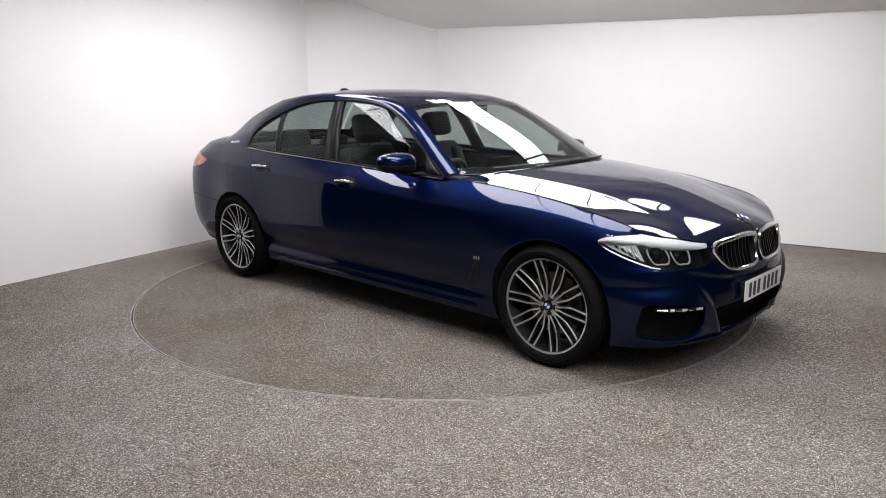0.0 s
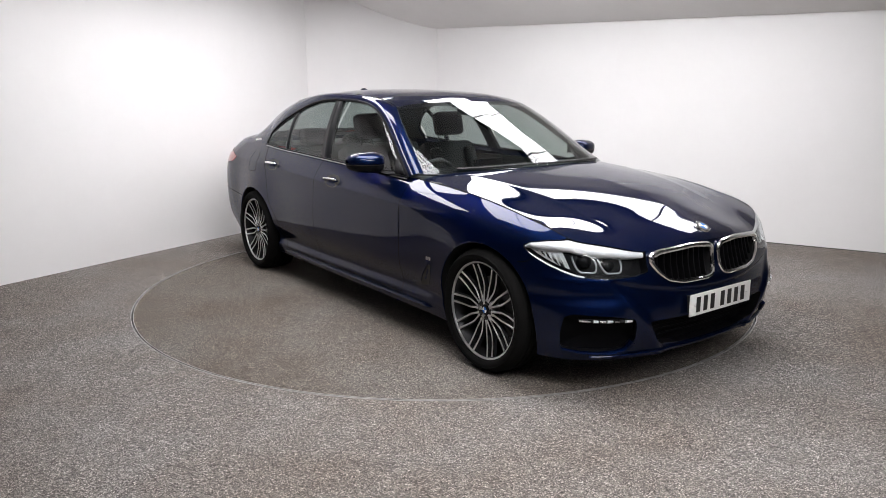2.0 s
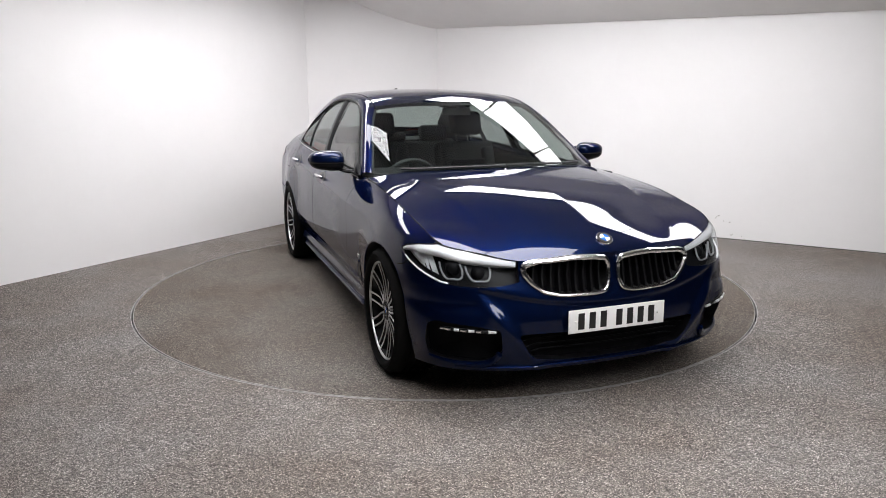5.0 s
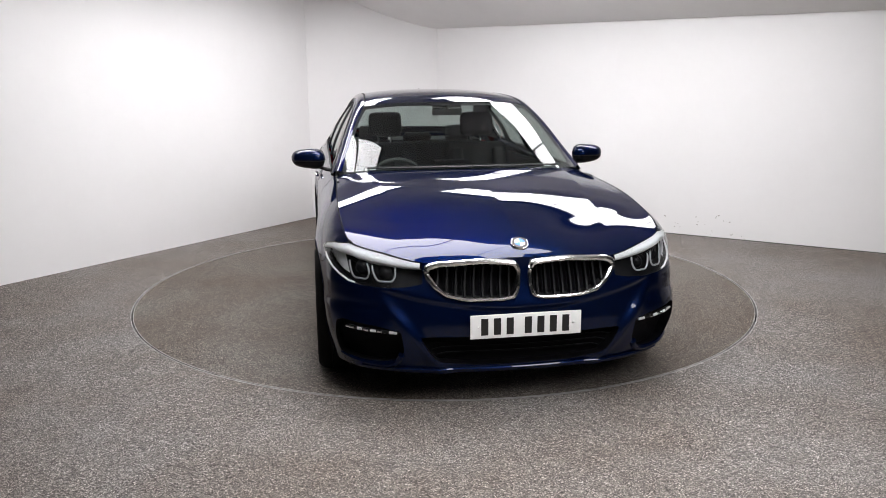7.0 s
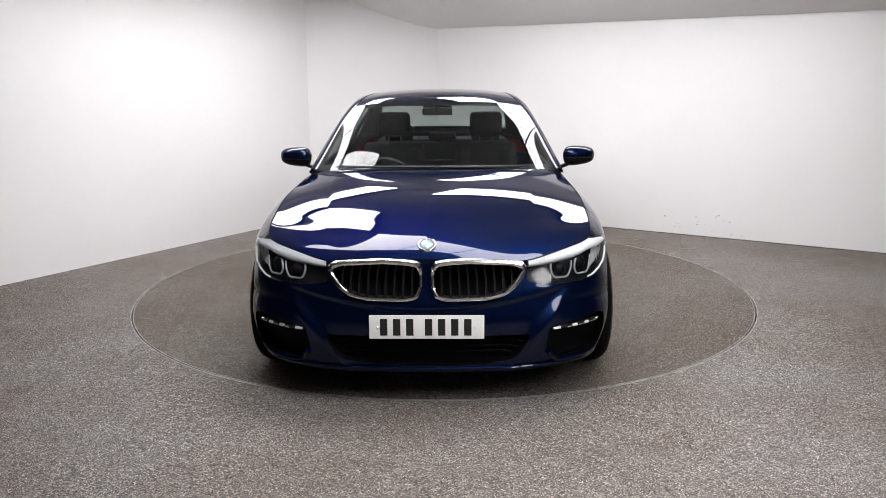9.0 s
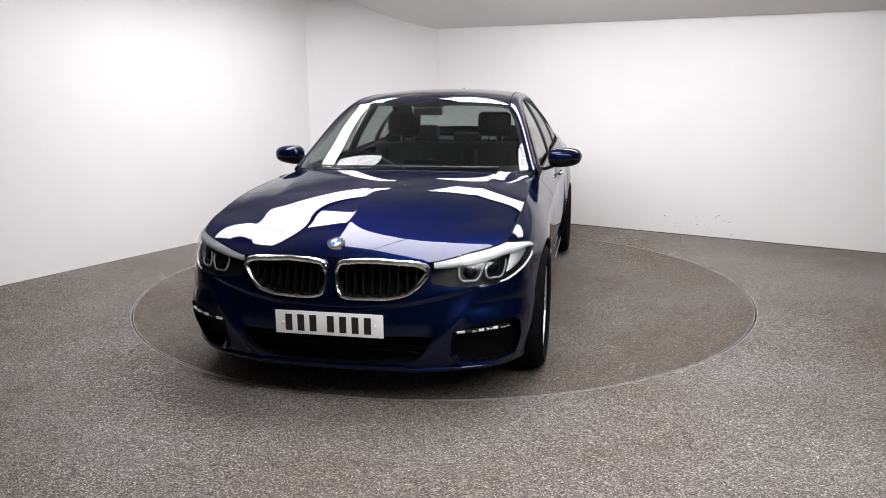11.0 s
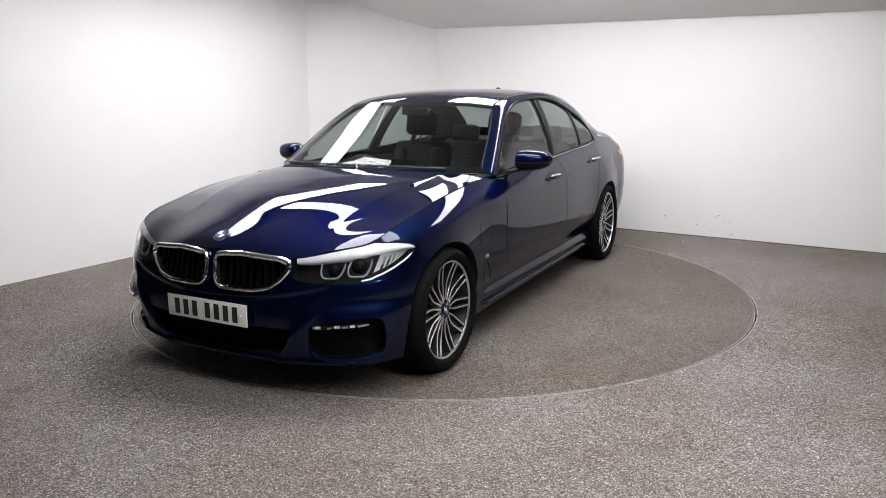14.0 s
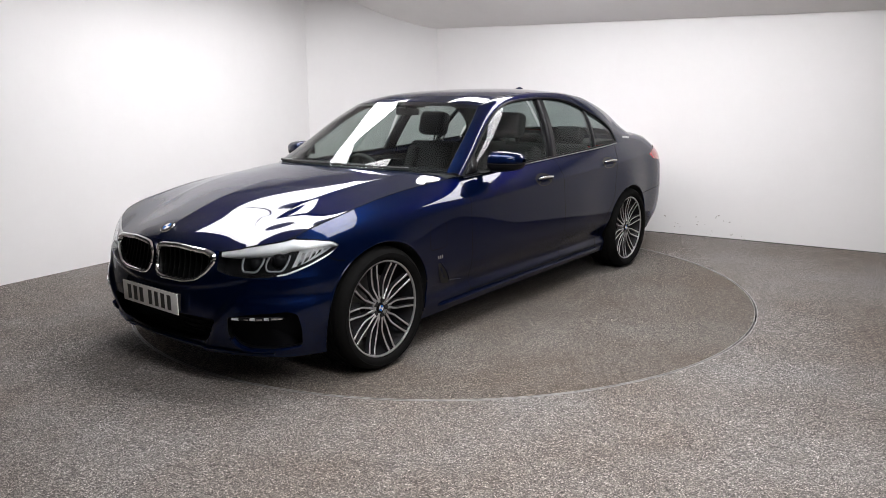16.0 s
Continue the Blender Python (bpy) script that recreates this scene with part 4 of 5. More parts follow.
def build_headlights():
    for f, turn in ((1, lambda p: np.asarray(p)), (-1, flip)):
        mask = (LABEL == "headlight") & (_left == (f > 0))
        lens = part("headlight", skin_mesh("headlight", mask, M_LENS, 0.002), M_LENS, car, "slim headlight with white brow and two rings")
        part("housing", skin_mesh("housing", mask, M_LAMP_DARK, -0.055), M_LAMP_DARK, lens, "dark grey housing")
        edge = dense(turn([(.464, .68), (.460, .614), (.53, .600), (.64, .594), (.76, .598), (.87, .608), (.95, .634), (1.03, .662), (1.10, .690), (1.165, .730)]), .015, closed=False)
        P, N = locate(edge, "front")
        part("lamp_wall", grid_mesh("lamp_wall", np.stack([P, P - N * .055]), M_LAMP_DARK), M_LAMP_DARK, lens)
        # brow: a tall flat bar under the upper edge, white for mirrored light
        us = np.linspace(.474, 1.150, 36)
        rim = skin(us * f, np.full(36, .985))
        zt = np.minimum(rim[:, 2], np.interp(us, [.5, .86, 1.0, 1.11, 1.15], [.9, .774, .766, .752, .736]))
        hgt = np.array([.026 + .017 * math.sin(math.pi * k / 35) - .014 * (k / 35) ** 3 for k in range(36)])
        A, NA = locate(turn(np.stack([us, zt - .002], -1)), "front")
        B, NB = locate(turn(np.stack([us, zt - hgt], -1)), "front")
        part("brow", grid_mesh("brow", np.stack([A - NA * .005, (A + B) / 2 - NB * .003, B - NB * .006, B - NB * .05 - np.array((0, 0, .004))]), M_WHITE_GLEAM), M_WHITE_GLEAM, lens, "brow bar, white for the panels its chrome mirrors")
        # two rings with a projector lens in each
        for a, z, r in ((.640, .662, .054), (.790, .672, .062)):
            u_form = [(a - r * 1.05, z + .028, 0), (a - r * 1.08, z - .004, 0), (a - r * .72, z - r * .66, 0), (a, z - r * .72, 0), (a + r * .72, z - r * .66, 0), (a + r * 1.08, z, 0), (a + r * 1.02, z + .030, 0)]
            ring = curve(u_form, n=30)[:, :2]
            bm = bmesh.new()
            sweep(bm, offset_line(turn(ring), "front", -.022), .0046, 6)
            part("light_ring", bm, M_LAMP_GREY, lens, "pale light guide ring")
            c, n = locate(turn([(a, z)]), "front")
            bm = bmesh.new()
            bmesh.ops.create_uvsphere(bm, u_segments=20, v_segments=12, radius=r * .60)
            bmesh.ops.translate(bm, vec=Vector(c[0] - n[0] * .060 + np.array((0, 0, .006))), verts=bm.verts)
            part("projector", bm, M_GLOSS_BLACK, lens)
        # bright outer reflector with ribs
        for k in range(5):
            a0 = .91 + .036 * k
            z0, z1 = .640 + .017 * k, .712 + .002 * k
            pts = offset_line(turn([(a0, z0), (a0 + .012, (z0 + z1) / 2), (a0 + .020, z1)]), "front", -.022)
            pts2 = offset_line(turn([(a0 + .026, z0 + .012), (a0 + .036, (z0 + z1) / 2), (a0 + .042, z1)]), "front", -.034)
            part("reflector", grid_mesh("reflector", np.stack([pts, pts2]), M_CHROME), M_CHROME, lens)
        lower = offset_line(turn([(.885, .640), (.95, .655), (1.02, .675), (1.09, .700), (1.14, .722)]), "front", -.040)
        upper = offset_line(turn([(.905, .730), (.96, .733), (1.03, .736), (1.09, .736), (1.14, .732)]), "front", -.036)
        part("reflector", grid_mesh("reflector", np.stack([lower, (np.asarray(lower) + np.asarray(upper)) / 2, upper]), M_REFLECTOR), M_REFLECTOR, lens, "bright silver reflector bowl")
        # thin white line painted for the gleam of the lower chrome edge
        bm = bmesh.new()
        sweep(bm, offset_line(turn([(.815, .606), (.86, .612), (.93, .632), (1.0, .654), (1.08, .683), (1.14, .706)]), "front", -.006), .005, 6)
        part("chrome_gleam", bm, M_WHITE_GLEAM, lens)


def build_plate_badge():
    bm = bmesh.new()
    box(bm, (2.332, -.26, .373), (2.338, .26, .484), .0025)
    plate = part("number_plate", bm, M_PLATE, car, "white front number plate with dark bars")
    bm = bmesh.new()
    box(bm, (2.295, -.235, .385), (2.333, .235, .472))
    part("plate_holder", bm, M_PLASTIC, plate)
    for k in range(7):
        y = .186 - .059 * k - (.026 if k > 3 else 0)
        bm = bmesh.new()
        box(bm, (2.3375, y - .0165, .389), (2.3392, y + .0165, .467))
        part("plate_bar", bm, M_INK, plate)
    for y in (-.222, .222):
        bm = bmesh.new()
        bmesh.ops.create_uvsphere(bm, u_segments=10, v_segments=6, radius=.006, matrix=pose(2.338, y, .428))
        part("screw", bm, M_PLATE, plate)
    # round emblem on the nose of the bonnet: plain coloured quarters
    base = Matrix.Translation((2.200, 0, .780)) @ pose(0, 0, 0, 0, 30, 0)
    bm = bmesh.new()
    bmesh.ops.create_cone(bm, cap_ends=True, segments=40, radius1=.042, radius2=.040, depth=.007, matrix=base)
    em = part("emblem", bm, M_CHROME, car, "round chrome emblem with blue and white quarters")
    bm = bmesh.new()
    bmesh.ops.create_cone(bm, cap_ends=True, segments=40, radius1=.0385, radius2=.038, depth=.002, matrix=base @ pose(0, 0, .0042))
    part("emblem_ring", bm, M_INK, em)
    for k in range(4):
        bm = bmesh.new()
        c = bm.verts.new((0, 0, .0058))
        arc = [bm.verts.new((.025 * math.cos(math.radians(90 * k + q)), .025 * math.sin(math.radians(90 * k + q)), .0056)) for q in range(0, 91, 10)]
        for a, b in zip(arc, arc[1:]):
            bm.faces.new((c, a, b))
        bmesh.ops.transform(bm, matrix=base, verts=bm.verts)
        part("emblem_quarter", bm, M_BADGE_BLUE if k % 2 else M_BADGE_WHITE, em)


build_grille()
build_headlights()
build_plate_badge()


# ------------------------------------------------------------------ seams, handles, mirrors, badges
def build_side_details():
    for left in (True, False):
        f = 1 if left else -1
        s = np.array((1, f, 1))
        seam(car, [(.725, .945), (.735, .80), (.735, .60), (.725, .40), (.70, .262)], "side", left)
        seam(car, [(-.405, .998), (-.41, .80), (-.415, .50), (-.415, .262)], "side", left)
        seam(car, [(-1.40, 1.045), (-1.31, .93), (-1.235, .76), (-1.20, .62), (-1.10, .50), (-1.02, .36), (-.98, .262)], "side", left)
        seam(car, [(.72, .262), (0, .262), (-.97, .262)], "side", left)
        seam(car, [(1.885, .688), (1.85, .660), (1.79, .648)], "side", left)
        seam(car, [(-1.72, .60), (-1.95, .615), (-2.25, .64)], "side", left)
        bm = bmesh.new()
        P, N = locate([(x, .232) for x in np.linspace(1.02, -1.03, 60)], "side", left)
        sweep(bm, P + N * .004, [.004] + [.017] * 58 + [.004], 8, flat=.8)
        part("sill_blade", bm, M_PAINT, car)
        # door handles, with black ellipses on the skin for the shade in their cups
        for x, z in ((-.141, .868), (-1.150, .910)):
            ell = [(x + .105 * math.cos(q), z + .004 + .043 * math.sin(q)) for q in np.linspace(0, 2 * math.pi, 33)[:-1]]
            P, N = locate(ell, "side", left)
            c, n = locate([(x, z)], "side", left)
            cup_shade = fan("handle_shade", P + N * .0015, M_DEEP, car, "black patch for the shade in the handle recess")
            line = np.array([(x + .095 - .19 * k / 14, z + .004) for k in range(15)])
            Q, N = locate(line, "side", left)
            lift = np.array([.006 + .026 * math.sin(math.pi * (k + .5) / 15) ** .5 for k in range(15)])[:, None]
            bm = bmesh.new()
            sweep(bm, Q + N * lift, [.006] + [.0125] * 13 + [.006], 8, flat=1.0)
            h = part("door_handle", bm, M_PAINT, car, "dark blue door handle with a chrome strip")
            bm = bmesh.new()
            sweep(bm, Q + N * (lift + .007) + np.array((0, 0, .002)), [.003] + [.0085] * 13 + [.003], 8)
            part("chrome_strip", bm, M_CHROME, h)
        # air outlet behind the front wheel, with its small plain badge
        P, N = locate(dense([(1.070, .498), (1.050, .502), (.990, .440), (.930, .368), (.940, .352), (1.010, .368), (1.055, .430)], .02), "side", left)
        fan("air_outlet", P + N * .003, M_DEEP, car, "black slanted air outlet")
        bm = bmesh.new()
        P, N = locate(dense([(1.045, .506), (.985, .445), (.922, .368), (.80, .350)], .01, closed=False), "side", left)
        sweep(bm, P + N * .001, .004, 6)
        part("outlet_blade", bm, M_PAINT, car)
        for k in range(3):
            bm = bmesh.new()
            x = 1.064 - .018 * k
            P, N = locate([(x, .525), (x + .004, .543)], "side", left)
            sweep(bm, P + N * .002, .005, 6, flat=.6)
            part("badge_bar", bm, M_SATIN, car)
        # wheel arch lips and liners
        for cx in (AXLE_F, AXLE_R):
            ang = np.linspace(math.radians(-18), math.radians(198), 60)
            ring = [(cx + ARCH * math.cos(q), HUB_Z + ARCH * math.sin(q)) for q in ang]
            ring = [p for p in ring if p[1] > .215]
            P, N = locate(ring, "side", left)
            bm = bmesh.new()
            sweep(bm, P - N * .004, .005, 6)
            part("arch_lip", bm, M_PAINT, car)
            ins = P.copy()
            ins[:, 1] = .50 * f
            midp = P.copy()
            midp[:, 1] -= .03 * f
            lin = part("arch_liner", grid_mesh("arch_liner", np.stack([P - N * .006, midp, ins]), M_PLASTIC), M_PLASTIC, car)
            d = np.array([(cx + (ARCH + .01) * math.cos(q), .51 * f, HUB_Z + (ARCH + .01) * math.sin(q)) for q in np.linspace(0, 2 * math.pi, 41)[:-1]])
            d[:, 2] = np.maximum(d[:, 2], .17)
            # near-black back, for the shade deep in the arch
            fan("liner_back", d, M_SEAM_SHADE, lin)
        # tail lamp
        mask = (LABEL == "tail_lamp") & (_left == left)
        if mask.any():
            part("tail_lamp", skin_mesh("tail_lamp", mask, M_TAIL, .003), M_TAIL, car, "red tail lamp wrapping round the corner")
        # small plain badge on the rear pillar
        tgt = np.array((-1.70, .80, 1.10))
        flat = PILLAR_GRID.reshape(-1, 3)
        c = flat[int(np.argmin(np.linalg.norm(flat - tgt, axis=1)))] * s
        for k in range(4):
            bm = bmesh.new()
            box(bm, (-.012, -.003, -.008), (.012, .003, .008), .002, Matrix.Translation(Vector(c) + Vector((.05 - .033 * k, .006 * f, -.003 * k))))
            part("badge_bar", bm, M_SATIN, car)
        build_mirror(f)
    # filler flap on the right rear wing, charging flap on the left front wing
    seam(car, rounded([(-1.62, .99), (-1.62, .835), (-1.46, .84), (-1.47, .985)], .03)[:, :], "side", False, .0045, smooth_line=False)
    seam(car, np.concatenate([rounded([(1.145, .735), (1.145, .585), (.985, .585), (.985, .735)], .03)] * 1), "side", True, .0045, smooth_line=False)


def build_mirror(f):
    """Door mirror: painted cap over a dark lower shell, on a black arm."""
    def shell(z_lo, z_hi, grow):
        ys = np.linspace(.862, 1.080, 18)
        rows = []
        for y in ys:
            t = (y - .862) / .218
            e = (1 - abs(2 * t - 1) ** 3.2) ** .5 if 0 < t < 1 else 0.0
            cx, cz = .400 + .055 * (1 - t), 1.040 + .006 * t
            hx, hz = .088 * (.25 + .75 * e), .074 * (.30 + .70 * e) * (1 - .26 * t)
            ring = []
            for q in np.linspace(0, 2 * math.pi, 33):
                ca, sa = math.cos(q), math.sin(q)
                x = cx + (hx * 1.1 if ca > 0 else hx * .62) * math.copysign(abs(ca) ** .85, ca)
                z = cz + hz * math.copysign(abs(sa) ** .62, sa)
                ring.append((x, y * f, min(max(z, z_lo), z_hi)))
            rows.append(ring)
        G = np.array(rows)
        c = G.mean((0, 1))
        return c + (G - c) * grow

    cap = part("door_mirror", grid_mesh("door_mirror", shell(1.036, 1.2, 1.0), M_PAINT), M_PAINT, car, "dark blue door mirror with black lower shell")
    part("mirror_shell", grid_mesh("mirror_shell", shell(.9, 1.030, .985), M_GLOSS_BLACK), M_GLOSS_BLACK, cap)
    part("mirror_band", grid_mesh("mirror_band", shell(1.028, 1.038, .982), M_PLASTIC), M_PLASTIC, cap)
    bm = bmesh.new()
    box(bm, (.338, min(.905 * f, 1.035 * f), 1.0), (.344, max(.905 * f, 1.035 * f), 1.078), .01)
    part("mirror_glass", bm, M_MIRROR, cap)
    bm = bmesh.new()
    sweep(bm, [(.50, .800 * f, .972), (.485, .845 * f, .972), (.46, .89 * f, .985), (.44, .93 * f, 1.0)], [.030, .024, .022, .022], 10, flat=.5)
    part("mirror_arm", bm, M_GLOSS_BLACK, cap)


build_side_details()


def build_top_details():
    # aerial fin
    bm = bmesh.new()
    rows = []
    for k, x in enumerate(np.linspace(-1.10, -1.27, 10)):
        t = k / 9
        h = .058 * math.sin(math.pi * min(1, .06 + t * .62)) * (1 if t < .93 else .8)
        w = .022 * math.sin(math.pi * (.12 + .8 * t)) ** .6
        zb = 1.472 - .06 * (t) * .4
        rows.append([bm.verts.new((x - .02 * (j == 2), y, z)) for j, (y, z) in enumerate(((-w, zb - .01), (-w * .45, zb + h * .7), (0, zb + h), (w * .45, zb + h * .7), (w, zb - .01)))])
    for a, b in zip(rows, rows[1:]):
        for j in range(4):
            bm.faces.new((a[j], a[j + 1], b[j + 1], b[j]))
    bm.faces.new(rows[0])
    bm.faces.new(rows[-1][::-1])
    part("aerial_fin", bm, M_PAINT, car, "small dark blue shark-fin aerial")
    # roof joints
    for f in (1, -1):
        bm = bmesh.new()
        e = curve(ROOF_SIDE, n=50) * (1, f, 1)
        ribbon(bm, e, np.array([(0, .3 * f, .95)] * 50), .007, .002)
        part("roof_joint", bm, M_SEAM_SHADE, car)
    # wipers
    for y0, y1 in ((-.62, .02), (.02, .60)):
        line = curve(GLASS_LOW, n=60)
        line = np.concatenate([mirror(line[::-1]), line[1:]])
        seg = line[(line[:, 1] >= y0) & (line[:, 1] <= y1)]
        bm = bmesh.new()
        sweep(bm, seg + np.array((-.02, 0, .022)), .007, 6)
        part("wiper", bm, M_PLASTIC, car)


build_top_details()


# ------------------------------------------------------------------ wheels
def spoke_mesh():
    """One thin spoke of a pair: bright machined face, dark flanks; points up from the hub, outer face at +y."""
    verts, faces, mats = [], [], []
    n = 12
    for k in range(n):
        t = k / (n - 1)
        r = .050 + (.238 - .050) * t
        q = min(1.0, t / .45)
        off = .0058 + .0135 * q * q * (3 - 2 * q) + .0015 * math.sin(math.pi * t)
        w = .0046 + .0016 * (2 * t - 1) ** 2
        y = .004 + .016 * t ** 1.5 - .010 * math.sin(math.pi * t)
        for dx, dy in ((-w * 1.25, -.028), (-w, -.002), (-w * .8, 0), (w * .8, 0), (w, -.002), (w * 1.25, -.028)):
            verts.append((off + dx, y + dy, r))
    for k in range(n - 1):
        for j in range(5):
            a = 6 * k + j
            faces.append((a, a + 1, a + 7, a + 6))
            mats.append(0 if 1 <= j <= 3 else 1)
    me = mesh_from("spoke", verts, faces, M_ALLOY, True)
    me.materials.append(M_ALLOY_DARK)
    me.polygons.foreach_set("material_index", mats)
    return me


def lathe(name, profile, mat, n=72, y_axis=True):
    verts, faces = [], []
    m = len(profile)
    for i in range(n):
        a = 2 * math.pi * i / n
        verts += [(r * math.sin(a), y, r * math.cos(a)) for r, y in profile]
    for i in range(n):
        for j in range(m - 1):
            a, b = i * m + j, ((i + 1) % n) * m + j
            faces.append((a, a + 1, b + 1, b))
    me = mesh_from(name, verts, faces, mat, True)
    me.set_sharp_from_angle(angle=radians(40))
    return me


def wheel_meshes():
    m = {}
    m["rim"] = lathe("rim", [(.257, .018), (.263, .024), (.2635, .016), (.258, .006), (.251, -.02), (.233, -.06), (.226, -.12), (.235, -.19), (.245, -.20)], M_ALLOY_DARK)
    m["lip"] = lathe("lip", [(.2535, .016), (.2550, .0235), (.2590, .0262), (.2645, .0250), (.2655, .015)], M_ALLOY, 96)
    R = .336
    prof = [(.257, .010), (.266, .030), (.277, .040), (.292, .0455), (.310, .042), (.322, .030), (.331, .014), (.335, -.005)]
    for g in range(4):
        y = -.030 - .040 * g
        prof += [(R, y + .030), (R, y + .008), (R - .007, y + .006), (R - .007, y), (R, y - .002)]
    prof += [(R, -.185), (.330, -.200), (.31, -.215), (.26, -.205), (.246, -.195)]
    m["tyre"] = lathe("tyre", prof, M_RUBBER, 96)
    m["letter"] = lathe("sidewall_rib", [(.300, .0455), (.303, .0475), (.306, .0445)], M_RUBBER, 96)
    m["hub"] = lathe("hub", [(.0, -.004), (.030, -.004), (.034, -.001), (.050, -.001), (.060, -.006), (.066, -.02), (.066, -.05)], M_ALLOY, 48)
    m["cap"] = lathe("cap", [(.0, .004), (.018, .004), (.027, .002), (.030, -.004)], M_GLOSS_BLACK, 32)
    m["disc"] = lathe("disc", [(.075, -.045), (.08, -.075), (.172, -.075), (.174, -.079), (.174, -.100), (.08, -.102)], M_DISC, 64)
    m["bolt"] = lathe("bolt", [(.0, .0020), (.0075, .0020), (.0085, .0010), (.0085, -.004)], M_ALLOY_DARK, 12)
    # flat black disc on the hub, for the shade in a bolt hole
    m["bolt_hole_shade"] = lathe("bolt_hole_shade", [(.0, .0002), (.0150, .0006), (.0165, -.003)], M_DEEP, 16)
    m["spoke"] = spoke_mesh()
    v, fc = [], []
    for i, a in enumerate(np.linspace(math.radians(50), math.radians(130), 14)):
        for r, y in ((.115, -.045), (.185, -.045), (.198, -.06), (.198, -.12), (.115, -.12)):
            v.append((r * math.cos(a), y, r * math.sin(a)))
    for i in range(13):
        for j in range(5):
            a = 5 * i + j
            b = 5 * i + (j + 1) % 5
            fc.append((a, b, b + 5, a + 5))
    fc += [(0, 1, 2, 3, 4), (69, 68, 67, 66, 65)]
    m["caliper"] = mesh_from("caliper", v, fc, M_CALIPER)
    m["quarters"] = []
    for k in range(4):
        arc = [(0, .0052, 0)] + [(.017 * math.sin(math.radians(90 * k + q)), .0052, .017 * math.cos(math.radians(90 * k + q))) for q in range(0, 91, 15)]
        m["quarters"].append(mesh_from("emblem_quarter", arc, [(0, i, i + 1) for i in range(1, 7)], M_BADGE_BLUE if k % 2 else M_BADGE_WHITE))
    return m


def build_wheels():
    M = wheel_meshes()
    for cx, face in ((AXLE_F, .896), (AXLE_R, .903)):
        for f in (1, -1):
            w = new("wheel", M["rim"])
            w.parent = car
            w.matrix_basis = pose(cx, face * f, HUB_Z + .014, 0, 0, 0 if f > 0 else 180) @ pose(0, 0, 0, 0, 14 if cx > 0 else 31, 0)
            tagged(w, "double-spoke alloy wheel with low-profile black tyre")

            def add(name, me, m=Matrix()):
                o = new(name, me)
                o.parent = w
                o.matrix_basis = m
                return o

            add("tyre", M["tyre"])
            add("rim_lip", M["lip"])
            add("sidewall_rib", M["letter"])
            add("hub", M["hub"])
            add("hub_cap", M["cap"])
            add("brake_disc", M["disc"])
            add("caliper", M["caliper"], pose(0, 0, 0, 0, 95 if f > 0 else -95, 0))
            for q in M["quarters"]:
                add("emblem_quarter", q)
            for k in range(10):
                for side in (1, -1):
                    add("spoke", M["spoke"], pose(0, 0, 0, 0, 36 * k, 0) @ Matrix.Diagonal((side * 1.06, 1, 1.046, 1)))
            for k in range(5):
                a = math.radians(72 * k + 36)
                t = Matrix.Translation((.044 * math.sin(a), .0015, .044 * math.cos(a)))
                add("bolt_hole_shade", M["bolt_hole_shade"], t)
                add("bolt", M["bolt"], t)


build_wheels()


# ------------------------------------------------------------------ inside and underneath
def pad(name, parent, lo, hi, r, mat, m=None, text=""):
    bm = bmesh.new()
    box(bm, lo, hi, r, m, segs=4)
    return part(name, bm, mat, parent, text)


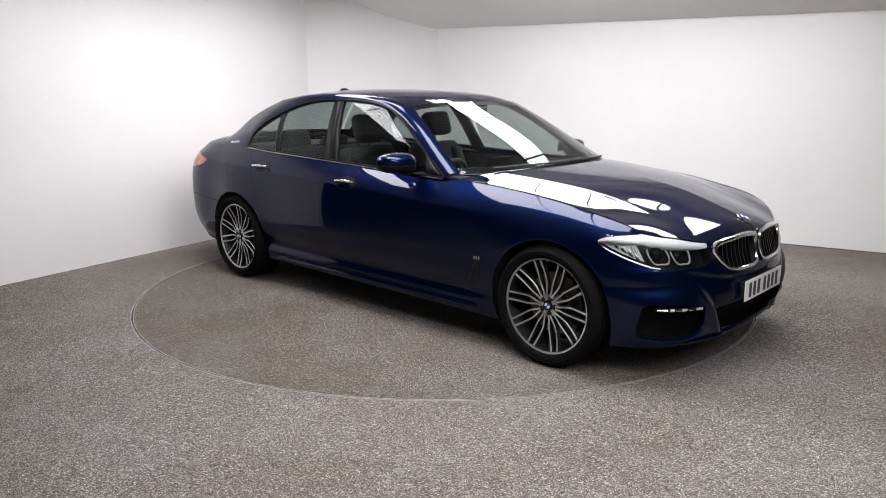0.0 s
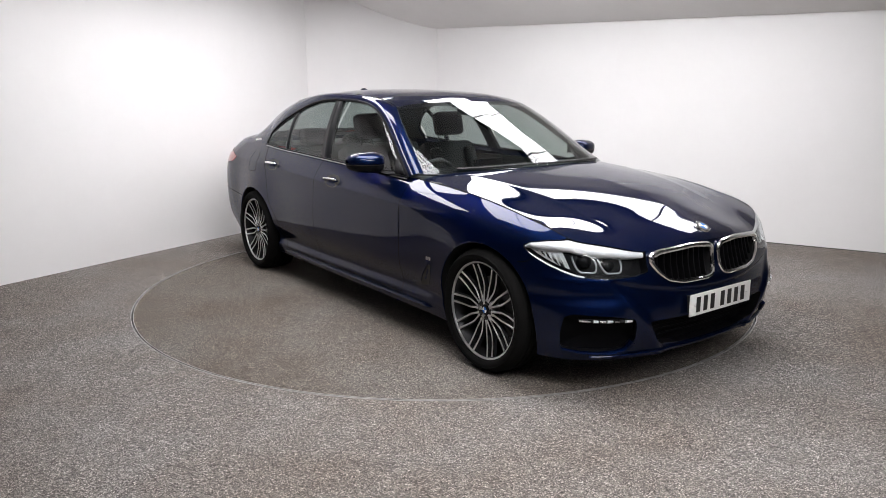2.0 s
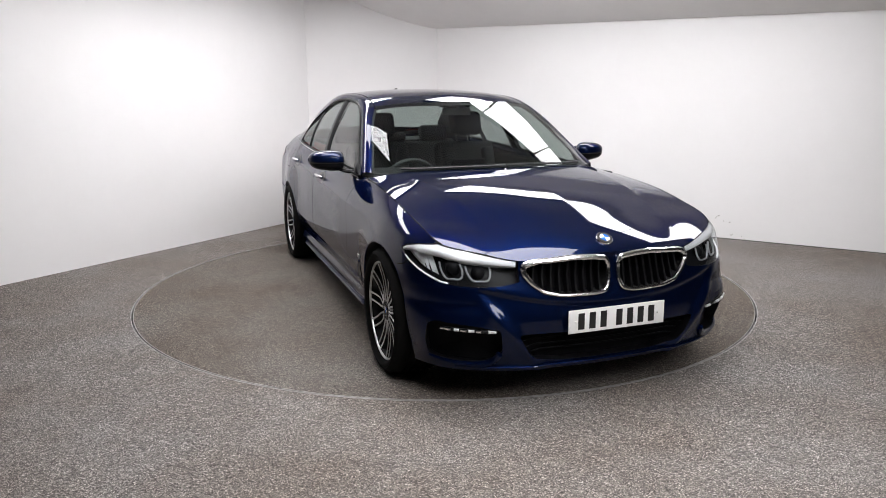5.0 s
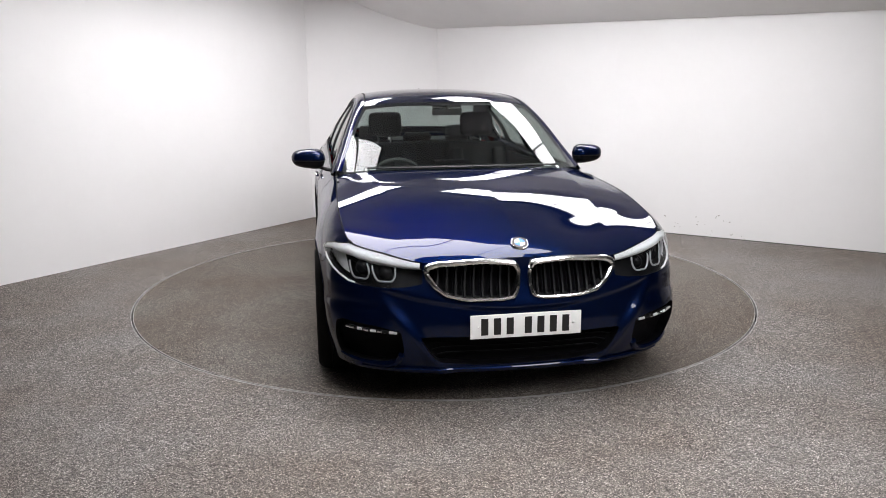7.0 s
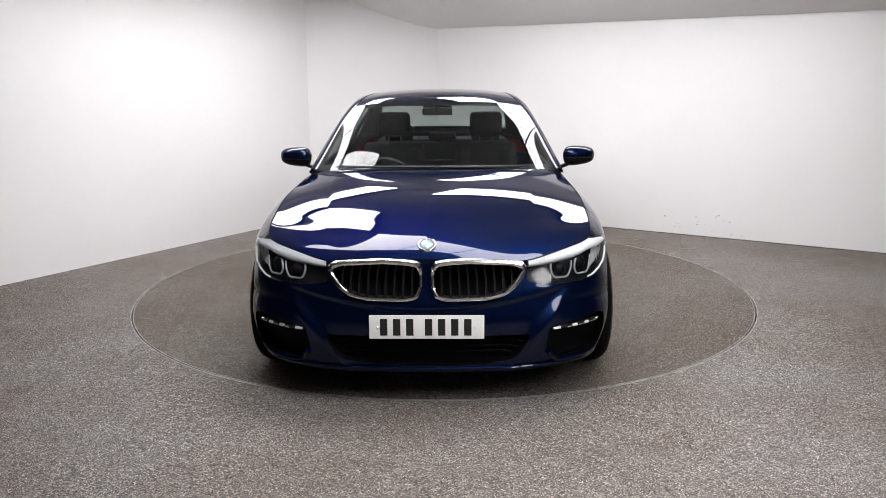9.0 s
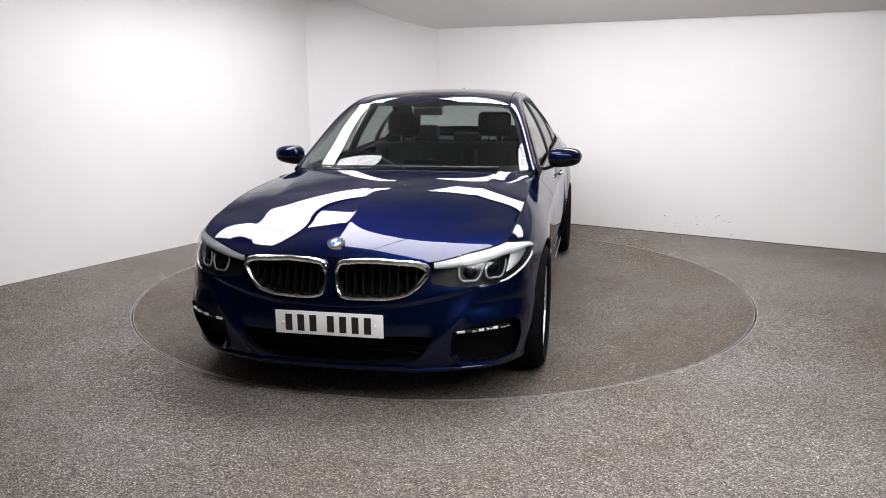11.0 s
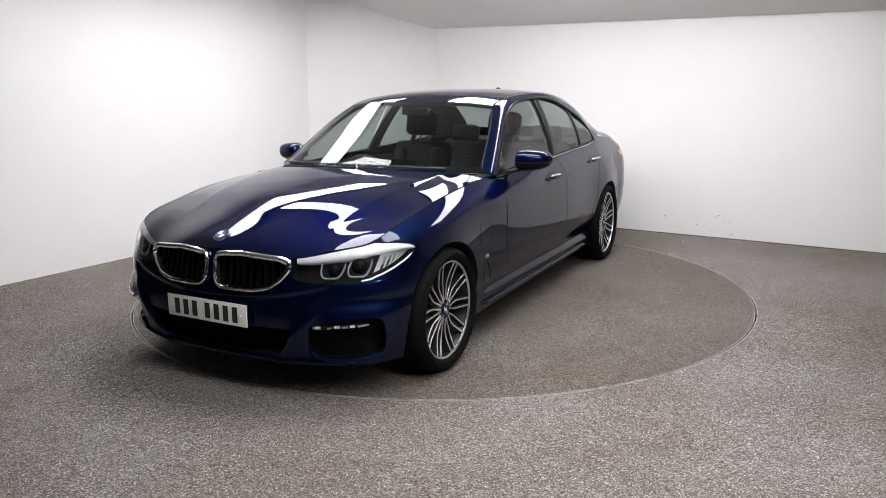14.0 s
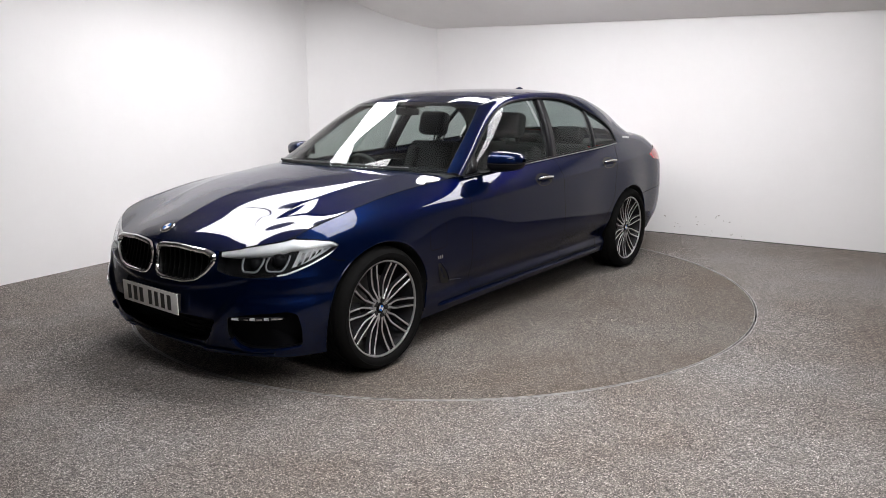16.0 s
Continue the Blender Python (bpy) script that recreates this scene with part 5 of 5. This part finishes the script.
def build_interior():
    bm = bmesh.new()
    box(bm, (-2.35, -.52, .16), (2.15, .52, .30), .02)
    under = part("underbody", bm, M_PLASTIC, car)
    pad("floor_pan", under, (-1.02, -.84, .185), (1.02, .84, .30), .02, M_PLASTIC)
    pad("bulkhead", under, (1.00, -.74, .30), (1.04, .74, .90), .01, M_SEAM_SHADE)
    pad("engine_cover", under, (1.06, -.50, .30), (2.05, .50, .66), .05, M_SEAM_SHADE)
    pad("rear_bulkhead", under, (-1.48, -.60, .30), (-1.44, .60, .98), .01, M_SEAM_SHADE)
    pad("parcel_shelf", under, (-1.95, -.60, 1.02), (-1.38, .60, 1.05), .01, M_DASH)
    for f in (1, -1):
        y0, y1 = sorted((.785 * f, .800 * f))
        pad("door_card", under, (-1.10, y0, .30), (1.02, y1, .955), .006, M_DASH)
        y0, y1 = sorted((.70 * f, .79 * f))
        pad("armrest", under, (-.25, y0, .62), (.45, y1, .70), .02, M_DASH)
    # dashboard: a long swelling roll with a flat top towards the glass
    ys = np.linspace(-.78, .78, 40)
    rows = []
    for y in ys:
        bow = .10 * (y / .78) ** 2
        hood = .030 * math.exp(-((y + .37) / .16) ** 2)
        rows.append([(.93 - bow, y, .955), (.75 - bow, y, .962 + hood * .4), (.56 - bow * .6, y, .955 + hood), (.47 - bow * .5, y, .925 + hood * .6), (.44 - bow * .5, y, .85), (.47, y, .70), (.55, y, .55)])
    dash = part("dashboard", grid_mesh("dashboard", np.array(rows), M_DASH), M_DASH, car, "black dashboard")
    pad("screen", dash, (.455, -.12, .93), (.470, .13, 1.02), .005, M_GLOSS_BLACK)
    # steering wheel on the right
    c = pose(.30, -.37, .855, 0, -64, 0)
    bm = bmesh.new()
    sweep(bm, [c @ Vector((.183 * math.cos(a), .183 * math.sin(a), 0)) for a in np.linspace(0, 2 * math.pi, 49)[:-1]], .0155, 8, closed=True)
    wheel = part("steering_wheel", bm, M_DASH, car, "black leather steering wheel")
    bm = bmesh.new()
    bmesh.ops.create_cone(bm, cap_ends=True, segments=24, radius1=.07, radius2=.055, depth=.05, matrix=c)
    part("steering_hub", bm, M_DASH, wheel)
    for a in (0, 180, 270):
        bm = bmesh.new()
        box(bm, (.05, -.018, -.008), (.18, .018, .008), .005, c @ pose(0, 0, 0, 0, 0, a + 90))
        part("steering_spoke", bm, M_SATIN if a == 180 else M_DASH, wheel)
    for y in (-.37, .37):
        cushion = pad("seat", car, (-.32, y - .26, .36), (.22, y + .26, .56), .07, M_CLOTH, text="dark upholstered seat")
        tilt = Matrix.Translation((-.30, y, .50)) @ pose(0, 0, 0, 0, -22, 0)
        pad("seat_back", cushion, (-.10, -.25, 0), (.05, .25, .62), .06, M_CLOTH, tilt)
        for s in (-1, 1):
            pad("bolster", cushion, (-.02, .17 * s - .05, .05), (.10, .17 * s + .05, .55), .04, M_CLOTH, tilt)
            bm = bmesh.new()
            sweep(bm, [tilt @ Vector((-.02, .05 * s, .62)), tilt @ Vector((-.02, .05 * s, .70))], .007, 8)
            part("headrest_post", bm, M_CHROME, cushion)
        pad("headrest", cushion, (-.075, -.130, .655), (.035, .130, .845), .05, M_CLOTH, tilt @ pose(0, 0, 0, 0, 8, 0))
    bench = pad("rear_bench", car, (-1.15, -.62, .36), (-.65, .62, .58), .07, M_CLOTH, text="dark rear bench seat")
    tilt = Matrix.Translation((-1.12, 0, .52)) @ pose(0, 0, 0, 0, -25, 0)
    pad("bench_back", bench, (-.08, -.62, 0), (.06, .62, .56), .06, M_CLOTH, tilt)
    for y in (-.40, 0, .40):
        pad("headrest", bench, (-.06, y - .13, .57), (.05, y + .13, .72 if y else .65), .045, M_CLOTH, tilt)
    # mirror and sensor housing behind the top of the windscreen
    pad("sensor_housing", car, (.17, -.10, 1.365), (.27, .10, 1.392), .012, M_GLOSS_BLACK)
    m = pad("rear_view_mirror", car, (.240, -.105, 1.312), (.268, .105, 1.362), .013, M_PLASTIC, text="dark interior mirror")
    bm = bmesh.new()
    sweep(bm, [(.258, 0, 1.35), (.262, 0, 1.385)], .015, 8)
    part("mirror_stem", bm, M_PLASTIC, m)
    # dark head lining under the roof and inner pillars
    n = 30
    L = coons(curve(HEADER, n=n), curve(REAR_HEADER, n=n), curve(ROOF_MID, n=n), curve(ROOF_SIDE, n=n)) - np.array((0, 0, .025))
    part("head_lining", grid_mesh("head_lining", whole(L), M_DASH), M_DASH, car)
    for f in (1, -1):
        part("pillar_lining", grid_mesh("pillar_lining", (PILLAR_GRID - np.array((0, .014, .016))) * np.array((1, f, 1)), M_DASH), M_DASH, car)


build_interior()


# ------------------------------------------------------------------ what moves
def motions():
    rows_table, rows_car = [], []
    for i in range(17):
        t = SECONDS * i / 16
        turn = -43.271 - 5.32147 * t
        spin = pose(TURN_C.x, TURN_C.y, 0, 0, 0, turn)
        rows_table.append((t, spin))
        rows_car.append((t, spin @ pose(0.110, -0.031, 0.0)))
    walk(turntable, rows_table)
    walk(car, rows_car)


motions()
